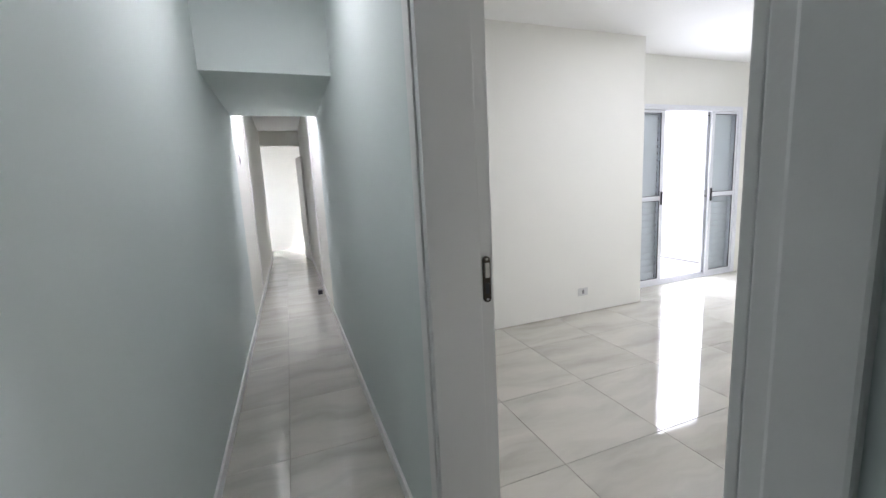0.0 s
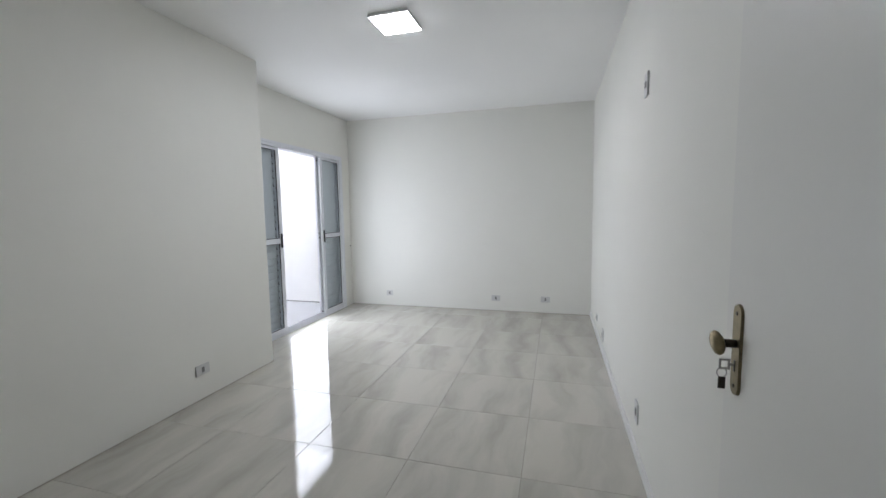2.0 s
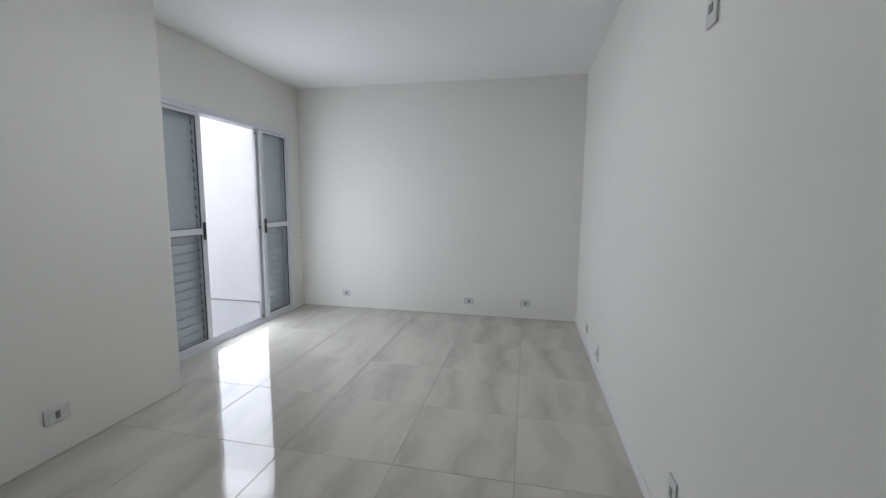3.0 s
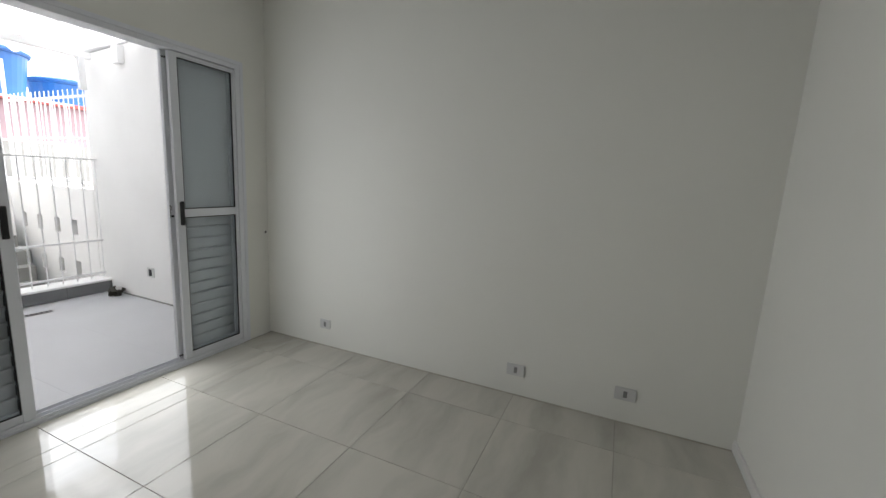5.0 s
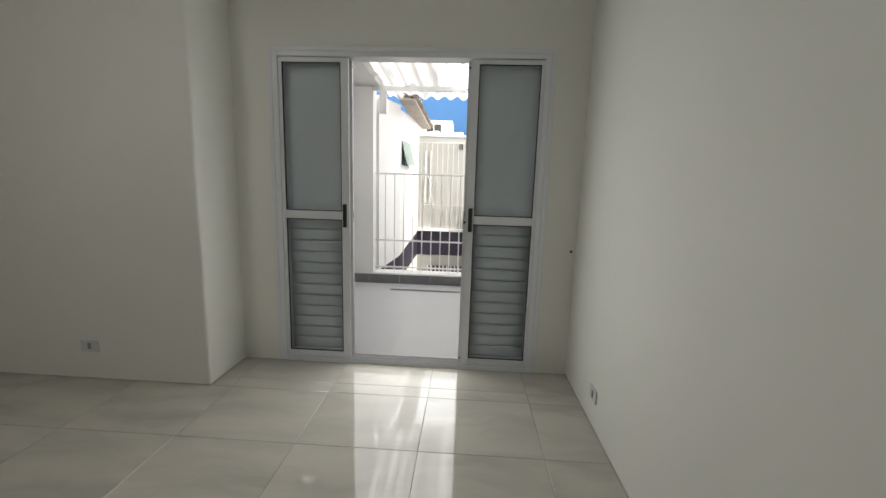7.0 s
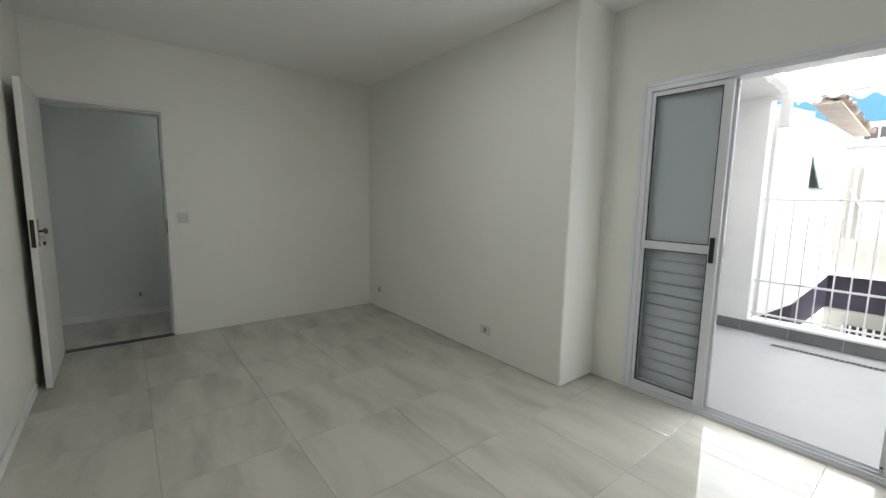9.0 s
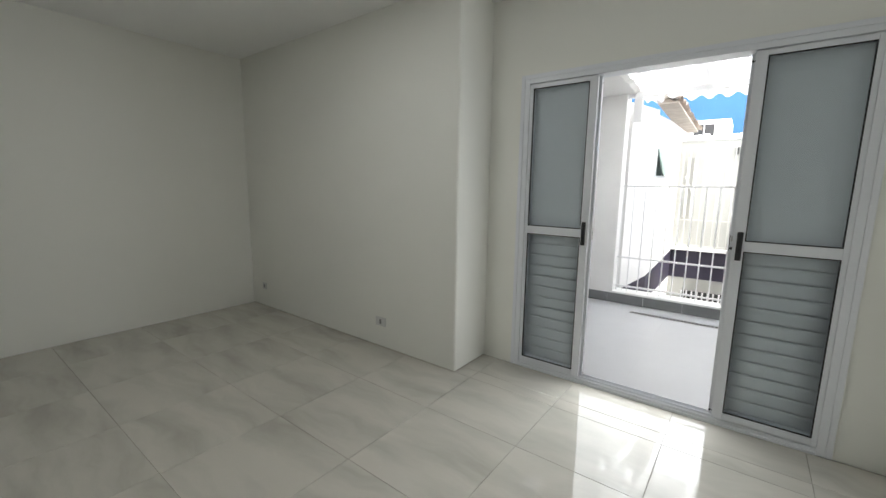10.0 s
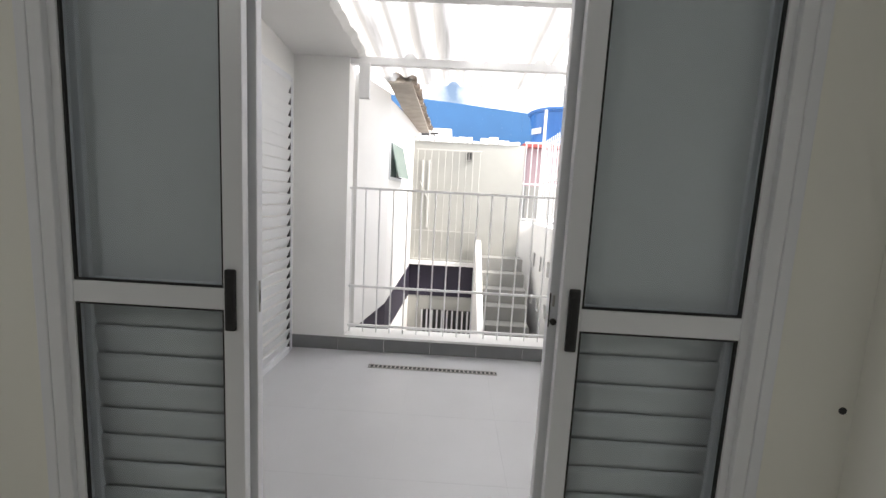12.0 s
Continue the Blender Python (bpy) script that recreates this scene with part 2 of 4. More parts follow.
BLUE = plain("blue_sheet_metal", (0.025, 0.115, 0.27), 0.5, vary=0.12, scale=2)
TANK_BLUE = plain("blue_tank_plastic", (0.02, 0.115, 0.34), 0.4, vary=0.1, scale=4)
CONCRETE = plain("bare_concrete", (0.29, 0.29, 0.275), 0.9, vary=0.25, scale=5, bump=0.3, bump_scale=90)
DARK_DADO = plain("dark_purple_dado_paint", (0.035, 0.03, 0.05), 0.45, vary=0.3, scale=4)
# flat dark colour that stands for the shade inside windows and slots
SHADOW_HOLE = plain("painted_recess_shade", (0.05, 0.05, 0.05), 0.9, vary=0.2)
PINK = plain("faded_pink_render", (0.36, 0.26, 0.28), 0.85, vary=0.15, scale=3)
RED = plain("faded_red_sheet", (0.38, 0.08, 0.07), 0.6, vary=0.2, scale=4)
GROUND = plain("grey_ground_cement", (0.40, 0.39, 0.37), 0.9, vary=0.2, scale=1.5, bump=0.2)


# ---- mesh helpers ----
def bx(bm, x0, x1, y0, y1, z0, z1, bevel=0.0):
    """Adds a box between the given limits, its edges rounded by bevel."""
    v = [bm.verts.new((x, y, z)) for x in (x0, x1) for y in (y0, y1) for z in (z0, z1)]
    quads = ((0, 1, 3, 2), (4, 6, 7, 5), (0, 4, 5, 1), (2, 3, 7, 6), (0, 2, 6, 4), (1, 5, 7, 3))
    fs = [bm.faces.new([v[i] for i in q]) for q in quads]
    if bevel:
        edges = list({e for f in fs for e in f.edges})
        bmesh.ops.bevel(bm, geom=edges, offset=bevel, segments=2, affect="EDGES", profile=0.6)
    return bm


def box(x0, x1, y0, y1, z0, z1, bevel=0.0):
    return bx(bmesh.new(), x0, x1, y0, y1, z0, z1, bevel)


def tube(bm, a, b, r, n=10, r2=None):
    """A round bar from a to b."""
    a, b = Vector(a), Vector(b)
    m = Matrix.Translation((a + b) / 2) @ (b - a).to_track_quat("Z", "Y").to_matrix().to_4x4()
    bmesh.ops.create_cone(bm, cap_ends=True, segments=n, radius1=r, radius2=r if r2 is None else r2, depth=(b - a).length, matrix=m)
    return bm


def lathe(profile, n=28):
    """A turned solid about z from (radius, height) pairs."""
    bm = bmesh.new()
    rings = []
    for r, z in profile:
        rings.append([bm.verts.new((r * math.cos(2 * math.pi * k / n), r * math.sin(2 * math.pi * k / n), z)) for k in range(n)])
    for lo, hi in zip(rings, rings[1:]):
        for k in range(n):
            bm.faces.new((lo[k], lo[(k + 1) % n], hi[(k + 1) % n], hi[k]))
    bm.faces.new(rings[0][::-1])
    bm.faces.new(rings[-1])
    return bm


def mesh_of(name, bm, mat, smooth=False):
    bmesh.ops.recalc_face_normals(bm, faces=bm.faces)
    me = bpy.data.meshes.new(name)
    bm.to_mesh(me)
    bm.free()
    me.materials.append(mat)
    if smooth:
        for p in me.polygons:
            p.use_smooth = True
    return me


def part(name, bm, mat, parent, label="", smooth=False):
    ob = new(name, mesh_of(name, bm, mat, smooth))
    ob.parent = parent
    return tagged(ob, label=label)


def thing(name, at, label, category, group="", turn=0.0):
    ob = new(name)
    ob.matrix_world = pose(*at, 0, 0, turn)
    ob.empty_display_size = 0.05
    return tagged(ob, label, category, group)


def setting(name, bm, mat, label, category="wall", smooth=False):
    return tagged(new(name, mesh_of(name, bm, mat, smooth)), label, category, kind="structure")


# ---- the plan ----
X_DOOR, X_FAR = 0.54, 5.75            # the room's door wall and far wall
Y_STEP, Y_BALC = 2.965, 3.385         # the bumped-out wall and the balcony wall
X_STEP = 3.434
H = 2.69                              # ceiling
SL0, SL1, SLH = 3.712, 5.508, 2.12    # balcony door
DR0, DR1, DRH = -0.030, 0.892, 2.115   # rough opening of the room door
CX0, CX1 = -0.445, 0.345              # corridor walls
TZ = -0.03                            # terrace floor
TX0, TX1, TY = 3.35, 5.80, 5.82       # terrace walls and kerb

# room shell
setting("wall_south", box(X_DOOR, X_FAR, -0.15, 0, -0.02, H), PAINT, "plain white painted wall beside the open door")
setting("wall_east", box(X_FAR, X_FAR + 0.15, -0.15, Y_BALC + 0.15, -0.02, H), PAINT, "plain white painted far wall with low outlets")
b = box(0.4425, X_DOOR, -0.15, DR0, -0.02, H)
bx(b, 0.4425, X_DOOR, DR1, Y_STEP, -0.02, H)
bx(b, 0.4425, X_DOOR, DR0, DR1, DRH, H)
setting("wall_west", b, PAINT, "white painted wall around the room door")
b = bmesh.new()
rows = []
for i in range(37):
    z = -0.02 + (H + 0.02) * i / 36
    w = 0.004 * noise.noise((z * 3.1, 0.7, 0.0)) + 0.002 * noise.noise((z * 11.0, 4.7, 0.0))
    rows.append([b.verts.new((x, y, z)) for x, y in ((0.4425, Y_STEP), (X_STEP - 0.016 + w, Y_STEP), (X_STEP - 0.005 + w, Y_STEP + 0.004), (X_STEP + w, Y_STEP + 0.015), (X_STEP, Y_BALC + 0.15), (0.4425, Y_BALC + 0.15))])
for lo, hi in zip(rows, rows[1:]):
    for k in range(6):
        b.faces.new((lo[k], lo[(k + 1) % 6], hi[(k + 1) % 6], hi[k]))
b.faces.new(rows[0][::-1])
b.faces.new(rows[-1])
setting("wall_north_bumped", b, PAINT, "white painted wall that juts into the room")
b = box(X_STEP, SL0, Y_BALC, Y_BALC + 0.15, -0.02, H)
bx(b, SL1, X_FAR, Y_BALC, Y_BALC + 0.15, -0.02, H)
bx(b, SL0, SL1, Y_BALC, Y_BALC + 0.15, SLH, H)
setting("wall_north_balcony", b, PAINT, "white painted wall around the balcony door")
setting("ceiling", box(0.4425, X_FAR + 0.15, -0.15, Y_BALC + 0.15, H, H + 0.15), CEIL, "smooth white painted ceiling", "ceiling")

# corridor shell
b = box(CX1, 0.4425, -2.5, DR0, -0.02, H)
bx(b, CX1, 0.4425, DR1, 4.25, -0.02, H)
bx(b, CX1, 0.4425, DR0, DR1, DRH, H)
setting("corridor_wall_east", b, MINT, "pale mint corridor wall with white skirting")
setting("corridor_wall_west", box(CX0 - 0.15, CX0, -2.5, 4.25, -0.02, H), MINT, "pale mint painted corridor wall")
setting("hall_wall_east", box(CX1, 0.4425, 4.25, 9.3, -0.02, H), PAINT, "white painted wall of the hall beyond the soffit")
setting("hall_wall_west", box(CX0 - 0.15, CX0, 4.25, 9.3, -0.02, H), PAINT, "white painted wall of the hall beyond the soffit")
setting("corridor_wall_south", box(CX0 - 0.15, 0.4425, -2.65, -2.5, -0.02, H), MINT, "pale mint wall closing the corridor")
setting("corridor_ceiling", box(CX0 - 0.15, 0.4425, -2.65, 9.45, H, H + 0.15), CEIL, "white corridor ceiling", "ceiling")
setting("corridor_soffit", box(CX0, CX1, 2.72, 4.25, 2.12, H), MINT, "lowered mint soffit across the corridor", "soffit")
for nm, x0, x1 in (("baseboard_corridor_west", CX0, CX0 + 0.014),):
    setting(nm, box(x0, x1, -2.5, 9.3, 0.0, 0.07, 0.004), TRIM, "white skirting board along the corridor", "baseboard")
b = box(CX1 - 0.014, CX1, -2.5, DR0 - 0.055, 0, 0.07, 0.004)
bx(b, CX1 - 0.014, CX1, DR1 + 0.055, 9.3, 0, 0.07, 0.004)
setting("baseboard_corridor_east", b, TRIM, "white skirting board along the corridor", "baseboard")
setting("baseboard_room", box(1.37, X_FAR, 0, 0.013, 0.0, 0.065, 0.004), TRIM, "thin white skirting along the room wall", "baseboard")

# sealant in the joint between floor and walls
for nm, bxx in (("trim_joint_east", (X_FAR - 0.005, X_FAR, 0.013, Y_BALC, 0.0, 0.005)), ("trim_joint_step", (X_DOOR + 0.016, X_STEP, Y_STEP - 0.005, Y_STEP, 0.0, 0.005)), ("trim_joint_step_side", (X_STEP, X_STEP + 0.005, Y_STEP, Y_BALC - 0.014, 0.0, 0.005))):
    setting(nm, box(*bxx), SEALANT, "thin dirty sealant line along the wall foot", "trim")

# far end of the corridor: a bright lobby seen through a doorway, lit by unseen windows added at both of its ends
EY0, EY1 = 9.3, 10.3
b = box(CX0 - 1.2, CX0, EY0, EY0 + 0.15, -0.02, H)
bx(b, CX1, CX1 + 1.2, EY0, EY0 + 0.15, -0.02, H)
bx(b, CX0, CX1, EY0, EY0 + 0.15, 2.38, H)
setting("end_wall_doorway", b, PAINT, "white wall with a doorway at the corridor's end")
setting("end_room_wall_north", box(CX0 - 1.2, CX1 + 1.2, EY1, EY1 + 0.15, -0.02, H), PAINT, "bright white wall of the lobby beyond")
for nm, xw in (("end_room_wall_west", CX0 - 1.35), ("end_room_wall_east", CX1 + 1.2)):
    b = box(xw, xw + 0.15, EY0, EY0 + 0.2, -0.02, H)
    bx(b, xw, xw + 0.15, EY1 - 0.05, EY1 + 0.15, -0.02, H)
    bx(b, xw, xw + 0.15, EY0 + 0.2, EY1 - 0.05, -0.02, 0.9)
    bx(b, xw, xw + 0.15, EY0 + 0.2, EY1 - 0.05, 2.1, H)
    setting(nm, b, PAINT, "white wall with an unseen wide opening added for light")
setting("end_room_ceiling", box(CX0 - 1.35, CX1 + 1.35, EY0 + 0.15, EY1 + 0.15, H, H + 0.15), CEIL, "white ceiling of the lobby beyond", "ceiling")

# sub-floor in grout colour; the tiles lie in it
setting("floor", box(CX0 - 1.35, X_FAR + 0.15, -2.65, Y_BALC + 0.15, -0.2, -0.003), GROUT, "polished marble-look porcelain floor with thin grey joints", "floor")
setting("end_floor", box(CX0 - 1.35, CX1 + 1.35, Y_BALC + 0.15, EY1 + 0.15, -0.2, -0.003), GROUT, "polished porcelain corridor floor", "floor")

# ---- terrace shell ----
setting("terrace_slab", box(TX0 - 0.15, TX1 + 0.15, Y_BALC + 0.15, TY + 0.2, -0.75, TZ - 0.004), TERRACE_GROUT, "terrace floor of light grey tiles", "floor")
setting("terrace_wall_west", box(TX0 - 0.15, TX0, Y_BALC + 0.15, TY + 0.2, -0.2, 2.5), RENDER, "white terrace side wall with a louvred door")
setting("terrace_wall_east", box(TX1, TX1 + 0.15, Y_BALC + 0.15, TY + 0.2, -0.2, 2.55), RENDER, "white terrace side wall")
setting("terrace_stub_wall", box(TX0, 3.81, TY, TY + 0.18, -0.2, 2.58), RENDER, "white wall stub beside the railing")
setting("building_wall_upper", box(TX0 - 3.2, TX1 + 0.15, Y_BALC + 0.15, Y_BALC + 0.3, H + 0.0, 3.2), RENDER, "white outer wall above the terrace roof")
setting("ground", box(-400, 400, -400, 400, -1.2, -0.75), GROUND, "grey cement ground of the yards beyond", "ground")

# ---- room door ----
def room_door_frame():
    fr = tagged(new("door_1"), "white painted door frame with a dark bronze strike plate", "door frame", kind="structure")
    b = box(0.338, 0.548, DR1 - 0.033, DR1, 0, DRH - 0.033, 0.002)
    bx(b, 0.338, 0.548, DR0, DR0 + 0.033, 0, DRH - 0.033, 0.002)
    bx(b, 0.338, 0.548, DR0, DR1, DRH - 0.033, DRH, 0.002)
    part("lining", b, TRIM, fr)
    b = box(0.338, 0.50, DR1 - 0.045, DR1 - 0.033, 0, DRH - 0.045, 0.002)
    bx(b, 0.338, 0.50, DR0 + 0.033, DR0 + 0.045, 0, DRH - 0.045, 0.002)
    bx(b, 0.338, 0.50, DR0 + 0.033, DR1 - 0.033, DRH - 0.045, DRH - 0.033, 0.002)
    part("door_stop", b, TRIM, fr)
    for y0, y1 in ((DR1 - 0.012, DR1 + 0.045), (DR0 - 0.045, DR0 + 0.012)):
        part("casing", box(0.331, 0.3445, y0, y1, 0, DRH + 0.045, 0.004), TRIM, fr)
    part("casing", box(0.331, 0.3445, DR0 + 0.012, DR1 - 0.012, DRH - 0.012, DRH + 0.045, 0.004), TRIM, fr)
    yj = DR1 - 0.033
    b = bmesh.new()
    rim = [(0.524 + 0.013 * math.cos(2 * math.pi * k / 28), 1.0565 + (0.0585 if k < 14 else -0.0585) + 0.013 * math.sin(2 * math.pi * k / 28)) for k in range(28)]
    lo, hi = [[b.verts.new((x, y, z)) for x, z in rim] for y in (yj, yj - 0.005)]
    for k in range(28):
        b.faces.new((lo[k], lo[(k + 1) % 28], hi[(k + 1) % 28], hi[k]))
    b.faces.new(hi)
    strike = part("strike_plate", b, BRONZE, fr, "dark bronze strike plate with rounded ends")
    part("latch_lip", box(0.5165, 0.5325, yj - 0.0085, yj - 0.005, 1.062, 1.108, 0.0015), STEEL, strike, "worn steel latch lip")
    part("bolt_hole", box(0.518, 0.530, yj - 0.0058, yj - 0.005, 1.012, 1.045), BLACK, strike)
    for z in (0.994, 1.119):
        part("screw", tube(bmesh.new(), (0.524, yj - 0.0075, z), (0.524, yj - 0.005, z), 0.004), STEEL, strike)
    return fr


def room_door_leaf():
    """Flush leaf folded back along the wall; hinge at its own origin, leaf along +x, face towards +y."""
    d = thing("door_leaf", (0.556, 0.045, 0.0), "white flush door standing open against the wall", "door", turn=0.4)
    w, t = 0.795, 0.036
    leaf = part("leaf", box(0, w, 0, t, 0.008, 2.07, 0.003), DOOR, d)
    # escutcheon: long plate with rounded ends
    cx, zc = w - 0.062, 1.078
    b = bmesh.new()
    ring = []
    for k in range(32):
        a = 2 * math.pi * k / 32
        ring.append((0.0195 * math.cos(a), (0.075 if math.sin(a) >= 0 else -0.075) + 0.0195 * math.sin(a)))
    lo = [b.verts.new((cx + x, t, zc + z)) for x, z in ring]
    hi = [b.verts.new((cx + x * 0.88, t + 0.005, zc + z * 0.985)) for x, z in ring]
    for k in range(32):
        b.faces.new((lo[k], lo[(k + 1) % 32], hi[(k + 1) % 32], hi[k]))
    b.faces.new(hi)
    b.faces.new(lo[::-1])
    plate = part("escutcheon", b, BRASS, d, "aged brass escutcheon plate")
    for z in (zc + 0.075, zc - 0.075):
        part("screw", tube(bmesh.new(), (cx, t + 0.004, z), (cx, t + 0.0065, z), 0.004), BRONZE, plate)
    part("keyhole", box(cx - 0.003, cx + 0.003, t + 0.0045, t + 0.006, zc - 0.045, zc - 0.022), BLACK, plate)
    b = tube(bmesh.new(), (cx, t + 0.003, zc + 0.013), (cx, t + 0.030, zc + 0.013), 0.0085, 16)
    part("spindle", b, BRONZE, d, "dark bronze spindle", True)
    kb = lathe([(0.006, 0), (0.017, 0.003), (0.025, 0.010), (0.0275, 0.018), (0.024, 0.027), (0.014, 0.033), (0.004, 0.035)], 28)
    for v in kb.verts:
        ex, ez = v.co.x * 0.66, v.co.y * 1.05
        v.co = Vector((cx + ex * 0.57 + ez * 0.82, t + 0.026 + v.co.z * 0.68, zc + 0.013 - ex * 0.82 + ez * 0.57))
    part("knob", kb, BRASS, d, "oval aged brass knob", True)
    part("lock_plate", box(w - 0.001, w + 0.0015, 0.007, t - 0.007, 0.985, 1.17, 0.0006), BRONZE, d, "dark bronze lock plate")
    for z in (0.25, 1.05, 1.85):
        part("hinge", tube(bmesh.new(), (-0.004, -0.004, z - 0.045), (-0.004, -0.004, z + 0.045), 0.006, 12), BRONZE, d)
    return d


def key_ring(at):
    k = thing("key", at, "worn steel key on a ring hanging in the door lock", "key")
    b = tube(bmesh.new(), (0, -0.02, 0), (0, 0.018, 0), 0.0028, 8)
    part("shaft", b, STEEL, k)
    b = bmesh.new()
    bx(b, -0.0015, 0.0015, 0.016, 0.020, -0.011, 0.011, 0.0008)
    bx(b, -0.0015, 0.0015, 0.032, 0.036, -0.011, 0.011, 0.0008)
    bx(b, -0.0015, 0.0015, 0.020, 0.032, 0.007, 0.011, 0.0008)
    bx(b, -0.0015, 0.0015, 0.020, 0.032, -0.011, -0.007, 0.0008)
    part("bow", b, STEEL, k)
    b = bmesh.new()
    for i in range(14):
        a0, a1 = 2 * math.pi * i / 14, 2 * math.pi * (i + 1) / 14
        tube(b, (0.0, 0.030 + 0.009 * math.cos(a0), -0.018 + 0.010 * math.sin(a0)), (0.0, 0.030 + 0.009 * math.cos(a1), -0.018 + 0.010 * math.sin(a1)), 0.0012, 6)
    part("ring", b, STEEL, k)
    part("tag", box(-0.002, 0.002, 0.023, 0.036, -0.052, -0.027, 0.001), BRONZE, k, "small dark metal tag")


room_door_frame()
room_door_leaf()
key_ring((1.289, 0.083, 1.047))
setting("threshold", box(0.478, 0.556, DR0 + 0.033, DR1 - 0.033, -0.02, 0.0045, 0.002), GRANITE, "black granite threshold strip in the doorway", "threshold")


# ---- balcony door: outer frame, two glazed sliding leaves, two shutter leaves behind ----
def leaf_frame(parent, x0, x1, y0, y1, z0=0.035, z1=2.085, stile=0.052, outer=0.045, left_outer=True):
    sl, sr = (outer, stile) if left_outer else (stile, outer)
    part("stile", box(x0, x0 + sl, y0, y1, z0, z1, 0.003), ALU, parent)
    part("stile", box(x1 - sr, x1, y0, y1, z0, z1, 0.003), ALU, parent)
    for a, c in ((z0, z0 + 0.042), (1.037, 1.093), (z1 - 0.028, z1)):
        part("rail", box(x0 + sl, x1 - sr, y0 + 0.001, y1 - 0.001, a, c, 0.002), ALU, parent)
    return x0 + sl, x1 - sr


def glazed_leaf(x0, x1, left):
    d = thing("sliding_glass_leaf", (0, 0, 0), "white aluminium sliding door leaf with glass and black gaskets", "sliding door", "balcony door leaves")
    y0, y1 = 3.389, 3.417
    a, c = leaf_frame(d, x0, x1, y0, y1, left_outer=left)
    for z0, z1 in ((0.077, 1.037), (1.093, 2.057)):
        part("pane", box(a, c, y0 + 0.012, y0 + 0.016, z0, z1), GLASS, d, "clear glass pane").visible_shadow = False
        g, w = bmesh.new(), 0.006
        bx(g, a, a + w, y0 + 0.005, y0 + 0.012, z0, z1)
        bx(g, c - w, c, y0 + 0.005, y0 + 0.012, z0, z1)
        bx(g, a + w, c - w, y0 + 0.005, y0 + 0.012, z0, z0 + w)
        bx(g, a + w, c - w, y0 + 0.005, y0 + 0.012, z1 - w, z1)
        part("gasket", g, RUBBER, d, "black rubber gasket")
    hx = x1 - 0.030 if left else x0 + 0.030
    b = box(hx - 0.014, hx + 0.014, y0 - 0.012, y0, 0.985, 1.145, 0.006)
    hd = part("handle", b, BLACK, d, "black recessed pull handle")
    part("finger_recess", box(hx - 0.006, hx + 0.006, y0 - 0.0135, y0 - 0.011, 1.005, 1.125, 0.0005), RUBBER, hd)
    return d


def curved_slat(w, h, bow):
    """Thin blade bowed towards the room, along x."""
    b = bmesh.new()
    rows = []
    for q in range(6):
        u = -1 + 2 * q / 5
        rows.append([b.verts.new((x, -bow * (1 - u * u) + e, u * h / 2)) for x, e in ((-w / 2, 0), (w / 2, 0), (w / 2, 0.003), (-w / 2, 0.003))])
    for lo, hi in zip(rows, rows[1:]):
        for k in range(4):
            b.faces.new((lo[k], lo[(k + 1) % 4], hi[(k + 1) % 4], hi[k]))
    b.faces.new(rows[0][::-1])
    b.faces.new(rows[-1])
    return b


def shutter_leaf(x0, x1, left):
    d = thing("shutter_leaf", (0, 0, 0), "white aluminium shutter leaf with horizontal louvres", "shutter", "balcony door shutters")
    y0, y1 = 3.436, 3.466
    a, c = leaf_frame(d, x0, x1, y0, y1, left_outer=left)
    cx, w = (a + c) / 2, (c - a)

    n_slats = 12
    # unseen backing, added to stop daylight leaking between the slats
    part("added_backing", box(a, c, y1 - 0.006, y1 - 0.003, 0.077, 1.037), SLAT, d)
    part("added_backing", box(a, c, y1 - 0.006, y1 - 0.003, 1.093, 2.057), SLAT, d)
    low = mesh_of("slat_low", curved_slat(w - 0.008, 0.081, 0.0028), SLAT, True)
    high = mesh_of("slat_high", curved_slat(w - 0.008, 0.0806, 0.0003), SLAT)
    for z0, z1, me in ((0.077, 1.037, low), (1.093, 2.057, high)):
        for k in range(n_slats):
            s = new("slat", me)
            s.parent = d
            s.matrix_local = pose(cx + (-0.004 if left else 0.004), y0 + 0.013, z0 + (k + 0.5) * (z1 - z0) / n_slats, 4.2 if me == low else 0.22, 0, 0)
    # dark wedges that draw the shadow under each slat lip at its inner end
    cb = bmesh.new()
    tri = [[cb.verts.new((x, y, z)) for y, z in ((-0.012, -0.030), (0.006, -0.030), (0.006, 0.024))] for x in (-0.0025, 0.0025)]
    cb.faces.new(tri[0])
    cb.faces.new(tri[1][::-1])
    for k in range(3):
        cb.faces.new((tri[0][k], tri[1][k], tri[1][(k + 1) % 3], tri[0][(k + 1) % 3]))
    wedge_me = mesh_of("lip_shade_wedge", cb, LIP_SHADE)
    for z0, z1 in ((0.077, 1.037), (1.093, 2.057)):
        for k in range(n_slats):
            s = new("lip_shade_wedge", wedge_me)
            s.parent = d
            s.location = (c - 0.004 if left else a + 0.004, y0 + 0.014, z0 + (k + 0.5) * (z1 - z0) / n_slats)
    return d


fr = tagged(new("window_1"), "white aluminium balcony door frame with a floor track", "door frame", kind="structure")
for x0, x1 in ((SL0, SL0 + 0.036), (SL1 - 0.036, SL1)):
    part("jamb", box(x0, x1, 3.374, 3.50, 0, SLH, 0.003), ALU, fr)
part("head", box(SL0 + 0.036, SL1 - 0.036, 3.374, 3.50, SLH - 0.032, SLH, 0.003), ALU, fr)
part("sill", box(SL0 + 0.036, SL1 - 0.036, 3.374, 3.50, -0.02, 0.014, 0.003), ALU, fr)
for y in (3.380, 3.423, 3.470):
    part("track", box(SL0 + 0.036, SL1 - 0.036, y, y + 0.005, 0.014, 0.034, 0.001), ALU, fr)
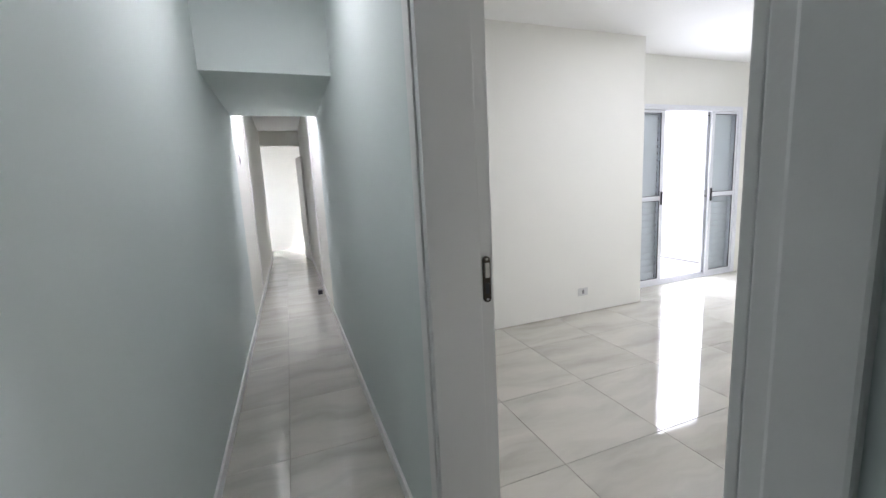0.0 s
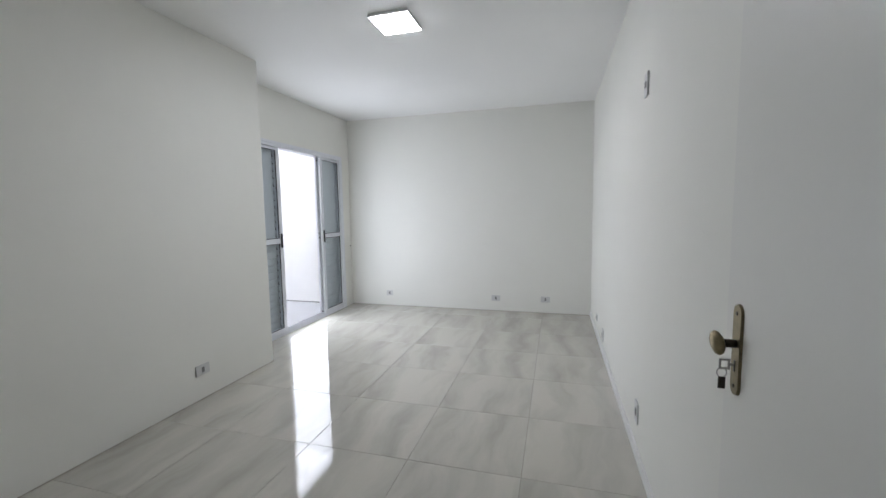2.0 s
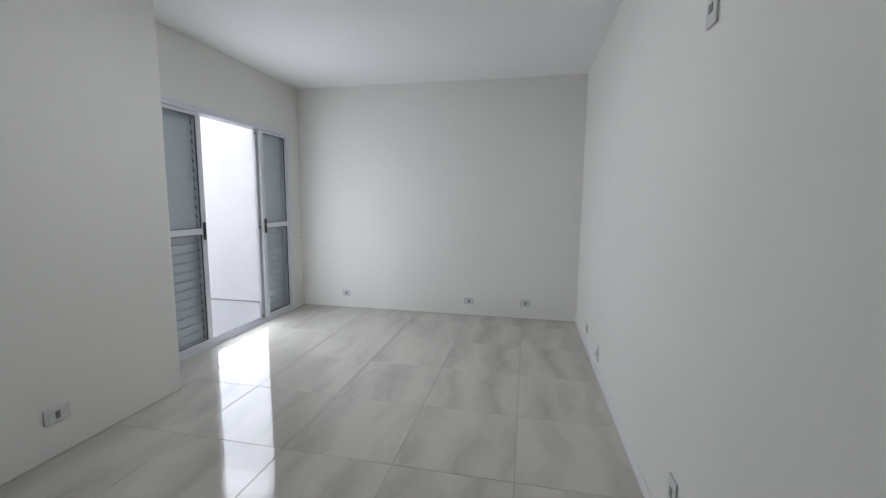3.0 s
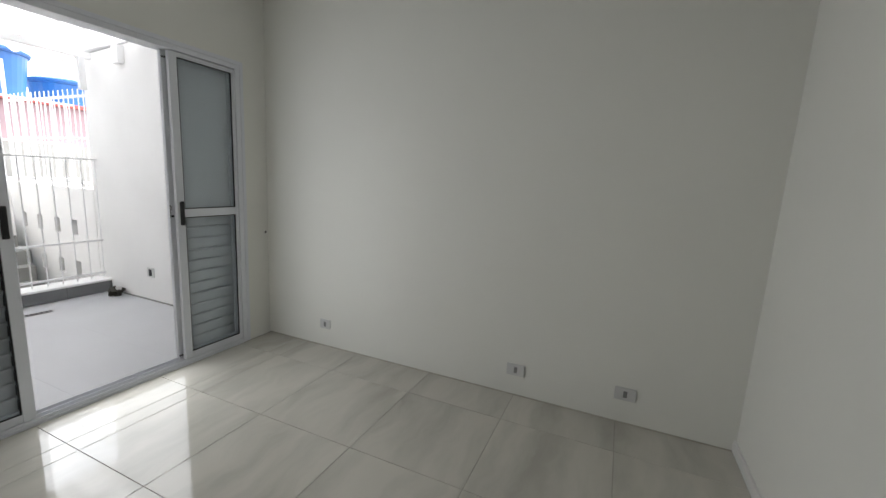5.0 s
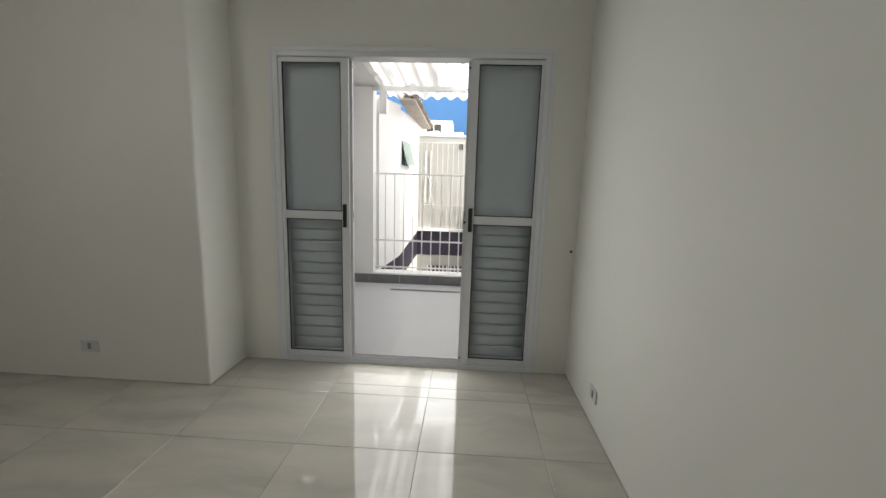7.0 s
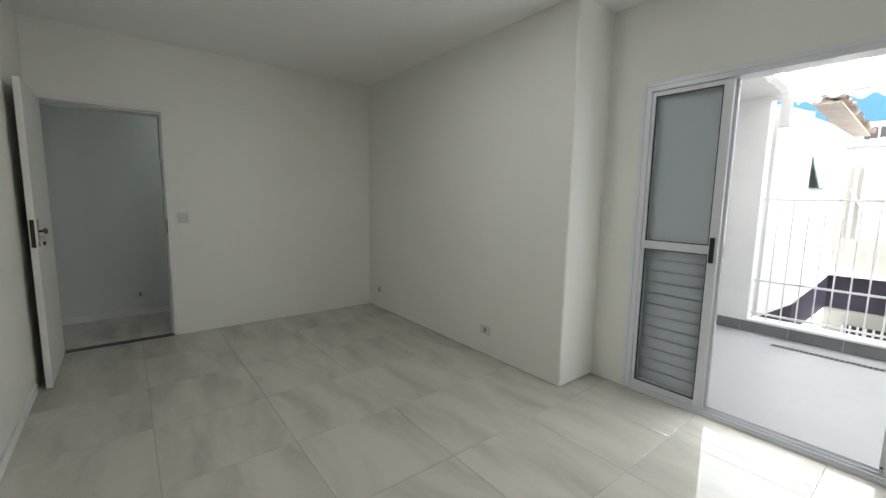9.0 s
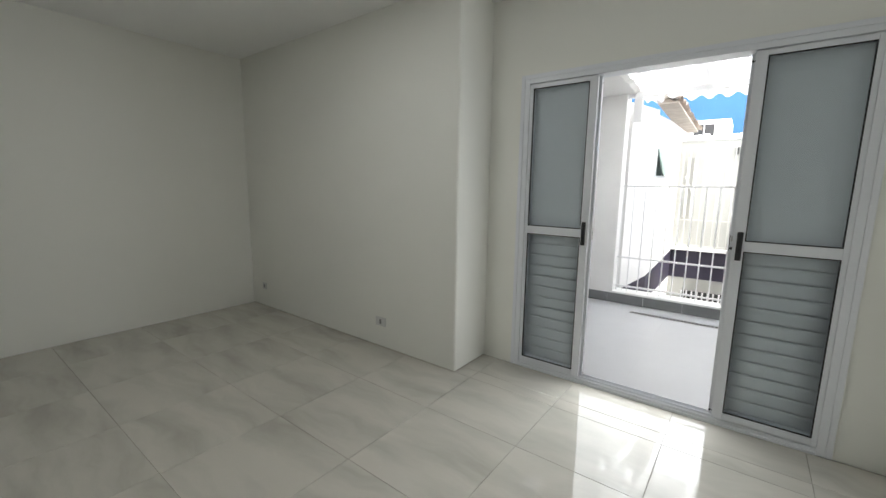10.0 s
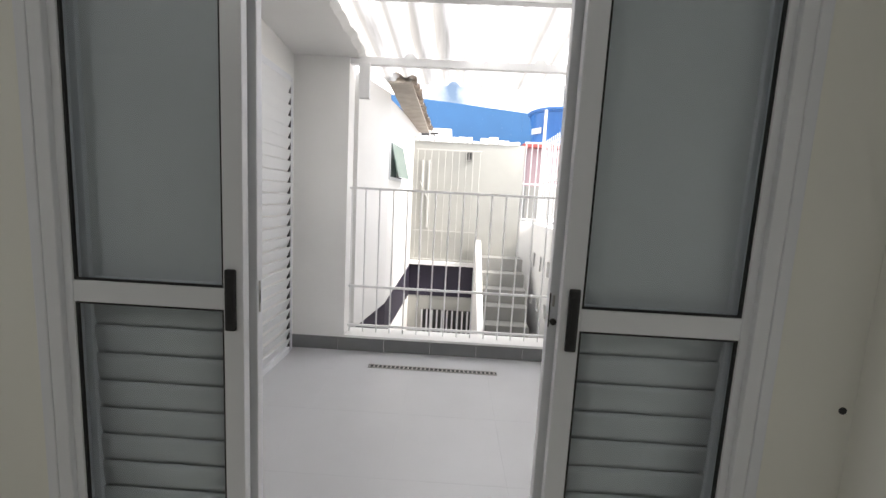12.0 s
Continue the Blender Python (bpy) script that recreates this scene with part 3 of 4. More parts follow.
part("cover_strip", box(SL0 - 0.028, SL0, 3.371, 3.3845, 0, SLH + 0.028, 0.003), ALU, fr)
part("cover_strip", box(SL1, SL1 + 0.028, 3.371, 3.3845, 0, SLH + 0.028, 0.003), ALU, fr)
part("cover_strip", box(SL0, SL1, 3.371, 3.3845, SLH, SLH + 0.028, 0.003), ALU, fr)
glazed_leaf(SL0 + 0.012, 4.212, True)
glazed_leaf(5.008, SL1 - 0.012, False)
sl = shutter_leaf(SL0 + 0.012, 4.224, True)
part("latch", box(4.2235, 4.2256, 3.444, 3.453, 1.02, 1.105, 0.0008), STEEL, sl, "narrow steel latch plate")
part("latch_slot", box(4.2253, 4.2262, 3.4465, 3.4505, 1.045, 1.08), BLACK, sl)
for z in (0.05, 2.045):
    part("screw", tube(bmesh.new(), (4.2235, 3.4485, z), (4.2258, 3.4485, z), 0.004), BLACK, sl)
sr = shutter_leaf(4.990, SL1 - 0.012, False)
for x in (4.997, 5.011):
    part("screw", tube(bmesh.new(), (x, 3.431, 2.045), (x, 3.437, 2.045), 0.006), BLACK, sr)
for x in (4.997, 5.011):
    part("screw", tube(bmesh.new(), (x, 3.431, 0.058), (x, 3.437, 0.058), 0.006), BLACK, sr)
part("lock_cylinder", tube(bmesh.new(), (5.003, 3.428, 1.045), (5.003, 3.437, 1.045), 0.0085, 16), BLACK, sr, "black lock cylinder")
part("pull_slot", box(4.9905, 4.9935, 3.434, 3.4362, 1.03, 1.12), BLACK, sr)
part("lock", box(4.998, 5.004, 3.432, 3.437, 1.085, 1.115, 0.002), STEEL, sr, "small steel shutter lock")


# ---- outlets, switch plates, the hole in the wall ----
def outlet(at, turn, name="wall_outlet", label="white wall outlet plate with a grey socket", size=(0.118, 0.078), upright=False, socket=(0.022, 0.04), insert=SOCKET):
    """Plate against a wall; the wall's normal is local -y before turning."""
    o = thing(name, at, label, "outlet" if "outlet" in name else "switch", "wall plates", turn)
    w, h = (size[1], size[0]) if upright else size
    part("plate", box(-w / 2, w / 2, -0.009, 0, -h / 2, h / 2, 0.003), PLASTIC, o)
    sw, sh = socket
    part("socket", box(-sw / 2, sw / 2, -0.0125, -0.0085, -sh / 2, sh / 2, 0.002), insert, o)
    return o


for y, z in ((2.779, 0.186), (1.22, 0.176), (0.565, 0.184)):
    outlet((X_FAR, y, z), -90, size=(0.118, 0.078) if y < 2 else (0.10, 0.075))
outlet((2.66, Y_STEP, 0.224), 0)
outlet((0.80, Y_STEP, 0.234), 0, size=(0.075, 0.075))
outlet((2.692, 0.0, 0.25), 180, upright=True)
outlet((4.35, 0.0, 0.172), 180, upright=True)
outlet((4.93, 0.0, 0.19), 180, size=(0.075, 0.075))
outlet((2.692, 0.0, 1.993), 180, label="white outlet plate high on the wall", upright=True, socket=(0.03, 0.03))
outlet((X_DOOR, 0.985, 1.13), 90, "light_switch", "square white light switch plate by the door", (0.085, 0.10), socket=(0.03, 0.055), insert=PLASTIC)
outlet((CX0, 0.63, 0.24), 90, label="white outlet plate low on the corridor wall")
outlet((CX0, 4.6, 1.72), 90, "light_switch", "grey switch plate on the corridor wall", (0.07, 0.12), socket=(0.03, 0.06))
b = tube(bmesh.new(), (5.722, Y_BALC - 0.002, 0.876), (5.722, Y_BALC + 0.006, 0.876), 0.0095, 14)
h0 = thing("wall_plug", (0, 0, 0), "small black cable hole plug in the white wall", "wall plug")
part("plug", b, BLACK, h0)


# ---- square ceiling lights ----
def ceiling_light(at, label, glow=LED):
    o = thing("ceiling_light", at, label, "ceiling light", "ceiling lights")
    part("housing", box(-0.145, 0.145, -0.145, 0.145, -0.022, 0, 0.004), LAMP_BODY, o)
    part("diffuser", box(-0.136, 0.136, -0.136, 0.136, -0.026, -0.0222, 0.001), glow, o, "glowing white diffuser")
    return o


ceiling_light((3.10, 1.53, H), "lit square white surface ceiling light")
ceiling_light((-0.05, 1.6, H), "lit square white corridor ceiling light", LED_DIM)
ceiling_light((-0.05, 4.62, H), "lit square white hall ceiling light past the soffit", LED_HALL)

# far corridor things
fd = thing("corridor_door", (0.335, 8.2, 0.0), "white door ajar far along the corridor", "door", turn=96)
part("leaf", box(0, 0.7, 0, 0.035, 0.01, 2.07, 0.003), DOOR, fd)
part("handle", tube(bmesh.new(), (0.62, -0.04, 1.02), (0.62, 0.0, 1.02), 0.012), BRONZE, fd)
cf = tagged(new("corridor_frame"), "white door frame across the corridor", "door frame", kind="structure")
part("jamb", box(CX0, CX0 + 0.012, 5.6, 5.74, 0, 2.6, 0.003), TRIM, cf)
part("jamb", box(CX1 - 0.012, CX1, 5.6, 5.74, 0, 2.6, 0.003), TRIM, cf)
part("head", box(CX0, CX1, 5.6, 5.74, 2.6, H, 0.003), TRIM, cf)
ds = thing("door_stop", (0.27, 5.3, 0.0), "small black rubber door stop on the corridor floor", "door stop")
part("wedge", box(-0.03, 0.03, -0.05, 0.05, 0, 0.06, 0.012), BLACK, ds)

# ---- terrace ----
def louvred_door(at, width, height):
    d = thing("louvred_door", at, "closed white louvred aluminium door on the terrace", "door", turn=90)
    part("stile", box(0, 0.05, -0.03, 0, 0, height, 0.003), ALU, d)
    for z0 in (0, height - 0.05):
        part("rail", box(0.05, width - 0.05, -0.029, -0.001, z0, z0 + 0.05, 0.003), ALU, d)
    me = mesh_of("louvre", box(-(width - 0.1) / 2, (width - 0.1) / 2, -0.004, 0.004, -0.042, 0.042, 0.002), SLAT)
    n = int((height - 0.1) / 0.085)
    for k in range(n):
        s = new("slat", me)
        s.parent = d
        s.matrix_local = pose(width / 2, -0.017, 0.05 + (k + 0.5) * (height - 0.1) / n, 22, 0, 0)
    # solid black strip standing for the shadow beside the slat ends
    part("gap", box(width - 0.05, width - 0.018, -0.014, 0, 0, height - 0.05), RUBBER, d, "black strip for the shaded gap at the edge")
    part("jamb", box(width - 0.018, width + 0.02, -0.02, 0, 0, height, 0.003), ALU, d)
    part("handle", box(0.06, 0.08, -0.06, -0.03, 1.0, 1.12, 0.004), BLACK, d)


louvred_door((TX0 + 0.001, 4.72, TZ), 1.02, 2.28)

setting("trim_terrace", box(TX1 - 0.008, TX1, Y_BALC + 0.15, TY - 0.001, TZ, TZ + 0.014), CONCRETE, "thin grey sealant line at the terrace wall foot", "trim")

# kerb with dark tiles and a white coping
kb = setting("kerb", box(3.81, TX1, TY + 0.008, TY + 0.2, -0.2, 0.088), RENDER, "low terrace kerb with dark grey tiles", "kerb")
tile_me = mesh_of("kerb_tile", box(-0.2035, 0.2035, -0.008, 0, 0, 0.118, 0.0015), DARK_TILE)
for k in range(6):
    s = new("tile", tile_me)
    s.parent = kb
    s.location = (3.35 + 0.2035 + k * 0.409, TY + 0.0075 if k > 1 else TY - 0.0005, TZ + 0.001)
setting("coping", box(3.81, TX1, TY - 0.012, TY + 0.215, 0.089, 0.112, 0.005), RENDER, "white painted coping on the kerb", "coping")

dr = thing("floor_drain", (4.62, 5.51, TZ + 0.002), "long slotted steel floor drain", "drain")
b = box(-0.52, 0.52, -0.03, -0.024, 0, 0.004)
bx(b, -0.52, 0.52, 0.024, 0.03, 0, 0.004)
part("frame", b, STEEL, dr)
part("channel", box(-0.52, 0.52, -0.024, 0.024, 0, 0.0012), BLACK, dr)
b = bmesh.new()
for k in range(30):
    x = -0.515 + k * 0.0347
    bx(b, x, x + 0.013, -0.024, 0.024, 0.0012, 0.004)
part("grate", b, STEEL, dr)


def railing(at, length, height, n, label, turn=0.0, group=""):
    r = thing("railing", at, label, "railing", group, turn)
    for z in (0.06, 0.42, height):
        part("rail", box(0, length, -0.01, 0.01, z - 0.01, z + 0.01, 0.002), RAIL, r)
    bar = mesh_of("bar", tube(bmesh.new(), (0, 0, 0), (0, 0, height), 0.0068, 8), RAIL)
    for k in range(n):
        s = new("bar", bar)
        s.parent = r
        s.location = (0.02 + k * (length - 0.04) / (n - 1), 0, 0)
    return r


railing((3.81, TY + 0.1, 0.112), 1.99, 1.29, 17, "white painted steel railing with upright bars on the kerb")

# roof of milky corrugated sheet on white beams
rf = tagged(new("terrace_roof"), "milky corrugated sheet roof on white steel beams", "roof", kind="structure")
x0, x1, y0, y1 = 3.90, TX1 + 0.12, Y_BALC + 0.152, 6.45
top = lambda y: 2.676 - (y - y0) * 0.0773


def corrugated(ya, yb, lift):
    b = bmesh.new()
    nx, prev = 300, None
    for i in range(nx + 1):
        x = x0 + (x1 - x0) * i / nx
        dz = 0.0255 * math.cos(2 * math.pi * (x - SHEET_CREST) / SHEET_PITCH) + lift
        cur = (b.verts.new((x, ya, top(ya) + dz)), b.verts.new((x, yb, top(yb) + dz)))
        if prev:
            b.faces.new((prev[0], cur[0], cur[1], prev[1]))
        prev = cur
    return b


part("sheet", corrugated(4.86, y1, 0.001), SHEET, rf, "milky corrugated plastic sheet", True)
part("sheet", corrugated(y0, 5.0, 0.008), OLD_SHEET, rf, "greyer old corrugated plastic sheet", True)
for y, z1 in ((TY + 0.05, 2.47), (4.9, 2.545)):
    part("beam", box(TX0, TX1, y - 0.03, y + 0.03, z1 - 0.06, z1, 0.003), RAIL, rf)
    for k in range(4):
        xc = SHEET_CREST + (k - 1) * 3 * SHEET_PITCH
        b = bmesh.new()
        prof = [(-0.055, 0.0), (0.055, 0.0), (0.03, 0.03), (0.012, 0.043), (-0.012, 0.043), (-0.03, 0.03)]
        fr0, fr1 = [[b.verts.new((xc + px, yy, z1 + pz)) for px, pz in prof] for yy in (y - 0.025, y + 0.025)]
        b.faces.new(fr0)
        b.faces.new(fr1[::-1])
        for q in range(6):
            b.faces.new((fr0[q], fr1[q], fr1[(q + 1) % 6], fr0[(q + 1) % 6]))
        bmesh.ops.recalc_face_normals(b, faces=b.faces[:])
        part("sheet_block", b, RAIL, rf)

for bxx in ((3.895, 3.983, TY - 0.035, TY + 0.02, 2.13, 2.41), (5.665, 5.72, TY - 0.03, TY + 0.02, 2.09, 2.41), (TX1 - 0.06, TX1, 5.28, 5.38, 2.33, 2.50)):
    part("bracket", box(*bxx, 0.004), RAIL, rf, "white steel bracket under the beam")
# plastered ledge beside the sheets, sloping with them, with a rough mortar edge
b = bmesh.new()
rows, n = [], 70
for i in range(n + 1):
    y = Y_BALC + 0.151 + (TY + 0.1 - Y_BALC - 0.151) * i / n
    edge = 3.945 + 0.03 * noise.noise((y * 6.0, 0.3, 0.0)) + 0.015 * noise.noise((y * 21.0, 1.3, 0.0))
    z = top(y) - 0.045
    rows.append([b.verts.new(p) for p in ((TX0 - 0.1, y, z), (edge - 0.05, y, z), (edge, y, z + 0.03), (edge - 0.01, y, z + 0.16), (TX0 - 0.1, y, z + 0.18))])
for p, q in zip(rows, rows[1:]):
    for k in range(5):
        b.faces.new((p[k], p[(k + 1) % 5], q[(k + 1) % 5], q[k]))
b.faces.new(rows[0])
b.faces.new(rows[-1][::-1])
setting("terrace_soffit", b, RENDER, "white plastered ledge beside the sheet roof with a rough mortar edge", "soffit")

# a few crumpled dark things in the terrace corner, and a socket box on the wall
def clutter(at):
    c = thing("rag_bundle", at, "small dark crumpled bundle in the terrace corner", "rag")
    rnd = random.Random(5)
    b = bmesh.new()
    bmesh.ops.create_icosphere(b, subdivisions=3, radius=0.07)
    for v in b.verts:
        k = 0.65 + 0.8 * abs(noise.noise(v.co * 22))
        v.co = Vector((v.co.x * 1.1 * k, v.co.y * 0.9 * k, max(0, v.co.z * 0.9 * k + 0.045)))
    part("cloth", b, plain("dark_mixed_cloth", (0.05, 0.045, 0.035), 0.9, vary=0.7, scale=60), c)
    b = bmesh.new()
    bmesh.ops.create_icosphere(b, subdivisions=2, radius=0.03)
    for v in b.verts:
        v.co = v.co * (0.8 + 0.6 * abs(noise.noise(v.co * 40))) + Vector((0.01, -0.03, 0.085))
    part("paper", b, PLASTIC, c, "scrap of pale paper")


clutter((5.71, 5.58, TZ))
outlet((TX1, 5.10, 0.275), -90, label="open dark outlet box on the terrace wall", size=(0.11, 0.10), socket=(0.045, 0.07), insert=BLACK)

# ---- beyond the railing ----
LOW = -0.75
nh = thing("neighbour_house", (0, 0, LOW), "white neighbour house with clay tile eave and tilted window", "house")
nh.matrix_world = pose(4.14, 7.9, LOW, 0, 0, -5.2) @ Matrix.Translation((-4.12, -7.9, 0))
L0 = -LOW
def splayed(ya, yb, xa, xb, xback, za, zb):
    """Upright slab with one slanted face; za and zb are (low, high) at its two ends."""
    b = bmesh.new()
    v = [b.verts.new(p) for p in ((xback[0], ya, za[0]), (xa, ya, za[0]), (xb, yb, zb[0]), (xback[1], yb, zb[0]), (xback[0], ya, za[1]), (xa, ya, za[1]), (xb, yb, zb[1]), (xback[1], yb, zb[1]))]
    for q in ((0, 1, 2, 3), (4, 5, 6, 7), (0, 1, 5, 4), (1, 2, 6, 5), (2, 3, 7, 6), (3, 0, 4, 7)):
        b.faces.new([v[k] for k in q])
    bmesh.ops.recalc_face_normals(b, faces=b.faces[:])
    return b


part("wall", splayed(6.03, 6.62, 3.985, 4.12, (2.2, 2.2), (0, 2.40 + L0), (0, 2.38 + L0)), RENDER, nh)
for x1, y0, y1, z0, z1 in ((4.12, 7.22, 8.2, LOW, 2.32), (4.12, 6.62, 7.22, LOW, 1.52), (4.12, 6.62, 7.22, 1.93, 2.32), (3.95, 6.62, 7.22, 1.52, 1.93)):
    part("wall", box(2.2, x1, y0, y1, z0 + L0, z1 + L0), RENDER, nh)
part("dado", splayed(6.62, 7.89, 4.127, 4.127, (4.12, 4.12), (-0.17 + L0, 0.195 + L0), (L0, 0.42 + L0)), DARK_DADO, nh, "dark painted rising dado")
part("dado", splayed(6.03, 6.62, 3.993, 4.127, (3.985, 4.12), (-0.25 + L0, 0.09 + L0), (-0.17 + L0, 0.195 + L0)), DARK_DADO, nh, "dark painted rising dado")
wn1 = part("window", box(4.04, 4.06, 6.64, 7.20, 1.54 + L0, 1.91 + L0), GREEN_GLASS, nh, "small awning window")
b = bmesh.new()
for a0, a1, c0, c1 in ((6.62, 6.65, 0, 0.41), (7.19, 7.22, 0, 0.41), (6.65, 7.19, 0, 0.03), (6.65, 7.19, 0.38, 0.41)):
    bx(b, 4.10, 4.13, a0, a1, 1.52 + L0 + c0, 1.52 + L0 + c1)
part("window_frame", b, ALU, wn1)
sash = part("sash", box(-0.006, 0.006, 6.66, 7.18, -0.36, 0), GREEN_GLASS, wn1, "tilted green glass sash")
sash.matrix_local = pose(4.13, 0, 1.90 + L0, 0, -13, 0)
roof = part("roof", box(-0.25, -0.03, 0, 1.95, -0.030, -0.012), CLAY, nh, "weathered clay roof edge")
roof.matrix_local = nh.matrix_world.inverted() @ pose(4.30, 6.28, 2.42, -3.9, 0, -1.2)
ct = bmesh.new()
for k in range(9):
    a0 = math.pi * k / 8
    for x in (-0.27, 0.0):
        ct.verts.new((x, 0.075 * math.cos(a0), 0.05 * math.sin(a0)))
vs = list(ct.verts)
for k in range(8):
    ct.faces.new((vs[2 * k], vs[2 * k + 1], vs[2 * k + 3], vs[2 * k + 2]))
bmesh.ops.solidify(ct, geom=ct.faces[:], thickness=0.012)
ct_me = mesh_of("roof_tile", ct, CLAY)
rnd = random.Random(8)
for k in range(13):
    s = new("roof_tile", ct_me)
    s.parent = roof
    s.matrix_local = pose(rnd.uniform(-0.012, 0.012), 0.06 + k * 0.152, rnd.uniform(-0.006, 0.006), 0, 15, rnd.uniform(-2, 2))

bw = thing("yard_wall", (0, 0, LOW), "tall weathered cream yard wall with an uneven top", "wall")
b = box(4.12, 5.62, 7.9, 8.05, 0, 2.10 + L0)
part("wall", b, CREAM, bw)
rnd = random.Random(3)
x = 4.12
while x < 5.5:
    w = rnd.uniform(0.07, 0.16)
    s = part("coping_stone", box(0, w - 0.008, -0.02, 0.17, 0, rnd.uniform(0.035, 0.10), 0.012), RENDER, bw)
    s.location = (x, 7.9, 2.095 + L0)
    s.rotation_euler = (0, rnd.uniform(-0.08, 0.08), 0)
    x += w
v = part("vent_block", box(4.835, 4.925, 7.885, 7.9, 1.865 + L0, 1.995 + L0, 0.003), CONCRETE, bw, "small grey vent block")
# slots are not cut: thin dark sheets carry their shade
for x in (4.847, 4.887):
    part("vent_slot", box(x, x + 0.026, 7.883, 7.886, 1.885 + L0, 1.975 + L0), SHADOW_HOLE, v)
part("dado", box(4.13, 5.04, 7.893, 7.9, 0.0 + L0, 0.44 + L0), DARK_DADO, bw, "dark painted dado")
part("ledge", box(4.13, 5.06, 7.82, 7.9, 0.44 + L0, 0.49 + L0, 0.006), RENDER, bw)
# dark sheet behind the bars, the unlit inside put into its colour
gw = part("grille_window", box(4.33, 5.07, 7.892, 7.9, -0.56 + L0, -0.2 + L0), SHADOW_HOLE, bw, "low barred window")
bar = mesh_of("grille_bar", box(-0.011, 0.011, -0.012, 0.012, 0, 0.36, 0.003), RAIL)
for k in range(11):
    s = new("grille_bar", bar)
    s.parent = gw
    s.location = (4.345 + k * 0.071, 7.875, -0.56 + L0)

dp = thing("drain_pipe", (4.27, 7.875, 0.95), "pair of thin grey pipes on the yard wall", "pipe")
for x in (0.0, 0.085):
    part("pipe", tube(bmesh.new(), (x, 0, 0), (x, 0, 0.9), 0.014), PLASTIC, dp)
part("brace", tube(bmesh.new(), (-0.03, -0.015, 0.62), (0.085, -0.015, 0.38), 0.008), PLASTIC, dp)

lf = thing("fence", (4.18, 7.845, 0.49), "thin off-white steel bar fence on the ledge before the yard wall", "fence")
for z in (0.03, 0.42, 1.50):
    part("rail", box(0, 0.87, -0.008, 0.008, z - 0.008, z + 0.008, 0.002), OLD_PAINT, lf)
bar = mesh_of("ledge_bar", tube(bmesh.new(), (0, 0, 0), (0, 0, 1.5), 0.0045, 8), OLD_PAINT)
for k in range(10):
    s = new("bar", bar)
    s.parent = lf
    s.location = (0.02 + k * 0.092, 0, 0)
ch = thing("chimney", (7.38, 12.9, LOW), "plain grey rendered chimney behind the water tank", "chimney")
part("shaft", box(-0.09, 0.09, -0.09, 0.09, 0, 5.05, 0.01), CONCRETE, ch)
part("cap", box(-0.12, 0.12, -0.12, 0.12, 5.05, 5.11, 0.01), CONCRETE, ch)

st = thing("concrete_stairs", (5.1, 6.35, LOW), "grey concrete stairs rising to the yard wall", "stairs")
for k in range(8):
    part("step", box(0.0, 0.56, 0.19 * k, 1.55, 0.17 * k, 0.17 * (k + 1), 0.008), CONCRETE, st)
b = bmesh.new()
side = [(0.0, 0.0), (1.5, 0.0), (1.5, 1.57), (1.36, 1.55), (0.0, 0.68)]
lo, hi = [[b.verts.new((x, y, z)) for y, z in side] for x in (-0.07, -0.001)]
b.faces.new(lo)
b.faces.new(hi[::-1])
for k in range(5):
    b.faces.new((lo[k], lo[(k + 1) % 5], hi[(k + 1) % 5], hi[k]))
part("stringer", b, RENDER, st, "white sloping stair side wall")

rw = thing("breeze_wall", (TX1, 6.03, LOW), "white wall with two rows of vent holes beside the stairs", "wall")
zs, ys = (0.13 + L0, 0.62 + L0), (0.45, 0.82, 1.22, 1.60)
b = box(0, 0.14, 0, 1.87, 0, zs[0] - 0.09)
for zl, zh in ((zs[0] + 0.09, zs[1] - 0.09), (zs[1] + 0.09, 1.08 + L0)):
    bx(b, 0, 0.14, 0, 1.87, zl, zh)
for z in zs:
    edge = 0
    for y in ys:
        bx(b, 0, 0.14, edge, y - 0.06, z - 0.09, z + 0.09)
        edge = y + 0.06
    bx(b, 0, 0.14, edge, 1.87, z - 0.09, z + 0.09)
part("wall", b, RENDER, rw)
for z in zs:
    for y in ys:
        part("vent_back", box(0.1, 0.13, y - 0.06, y + 0.06, z - 0.09, z + 0.09), CONCRETE, rw, "grey shaded vent hole")
fe = thing("fence", (TX1 + 0.06, 6.06, 1.08), "white steel bar fence on the wall beside the stairs", "fence", turn=90)
for z in (0.06, 0.55, 1.0):
    part("rail", box(0, 1.84, -0.012, 0.012, z - 0.012, z + 0.012, 0.002), RAIL, fe)
bar = mesh_of("fence_bar", tube(bmesh.new(), (0, 0, 0), (0, 0, 1.08), 0.005, 8), RAIL)
part("post", box(1.84, 1.872, -0.016, 0.016, -0.02, 1.5, 0.004), RAIL, fe, "tall white end post")
for k in range(19):
    s = new("bar", bar)
    s.parent = fe
    s.location = (0.02 + k * 0.1, 0, 0)

def cross_fence(at, length, height):
    f = thing("fence", at, "white steel bar fence panel across the end of the stairs", "fence")
    for z in (0.03, height * 0.48, height):
        part("rail", box(0, length, -0.01, 0.01, z - 0.01, z + 0.01, 0.002), RAIL, f)
    me = mesh_of("fence_bar", tube(bmesh.new(), (0, 0, 0), (0, 0, height), 0.0065, 8), RAIL)
    for k in range(int(length / 0.078)):
        s = new("bar", me)
        s.parent = f
        s.location = (0.02 + k * 0.078, 0, 0)
    part("base_wall", box(0, length, -0.06, 0.06, -1.85, -0.001), RENDER, f, "white low wall under the bars")


cross_fence((5.63, 8.0, 1.10), 0.95, 1.06)
ph = thing("pink_house", (5.80, 8.7, LOW), "faded pink house with a red sheet roof behind the fence", "house")
part("plinth_wall", box(0, 3.0, 0, 1.6, 0, 2.36), CONCRETE, ph, "bare grey lower wall")
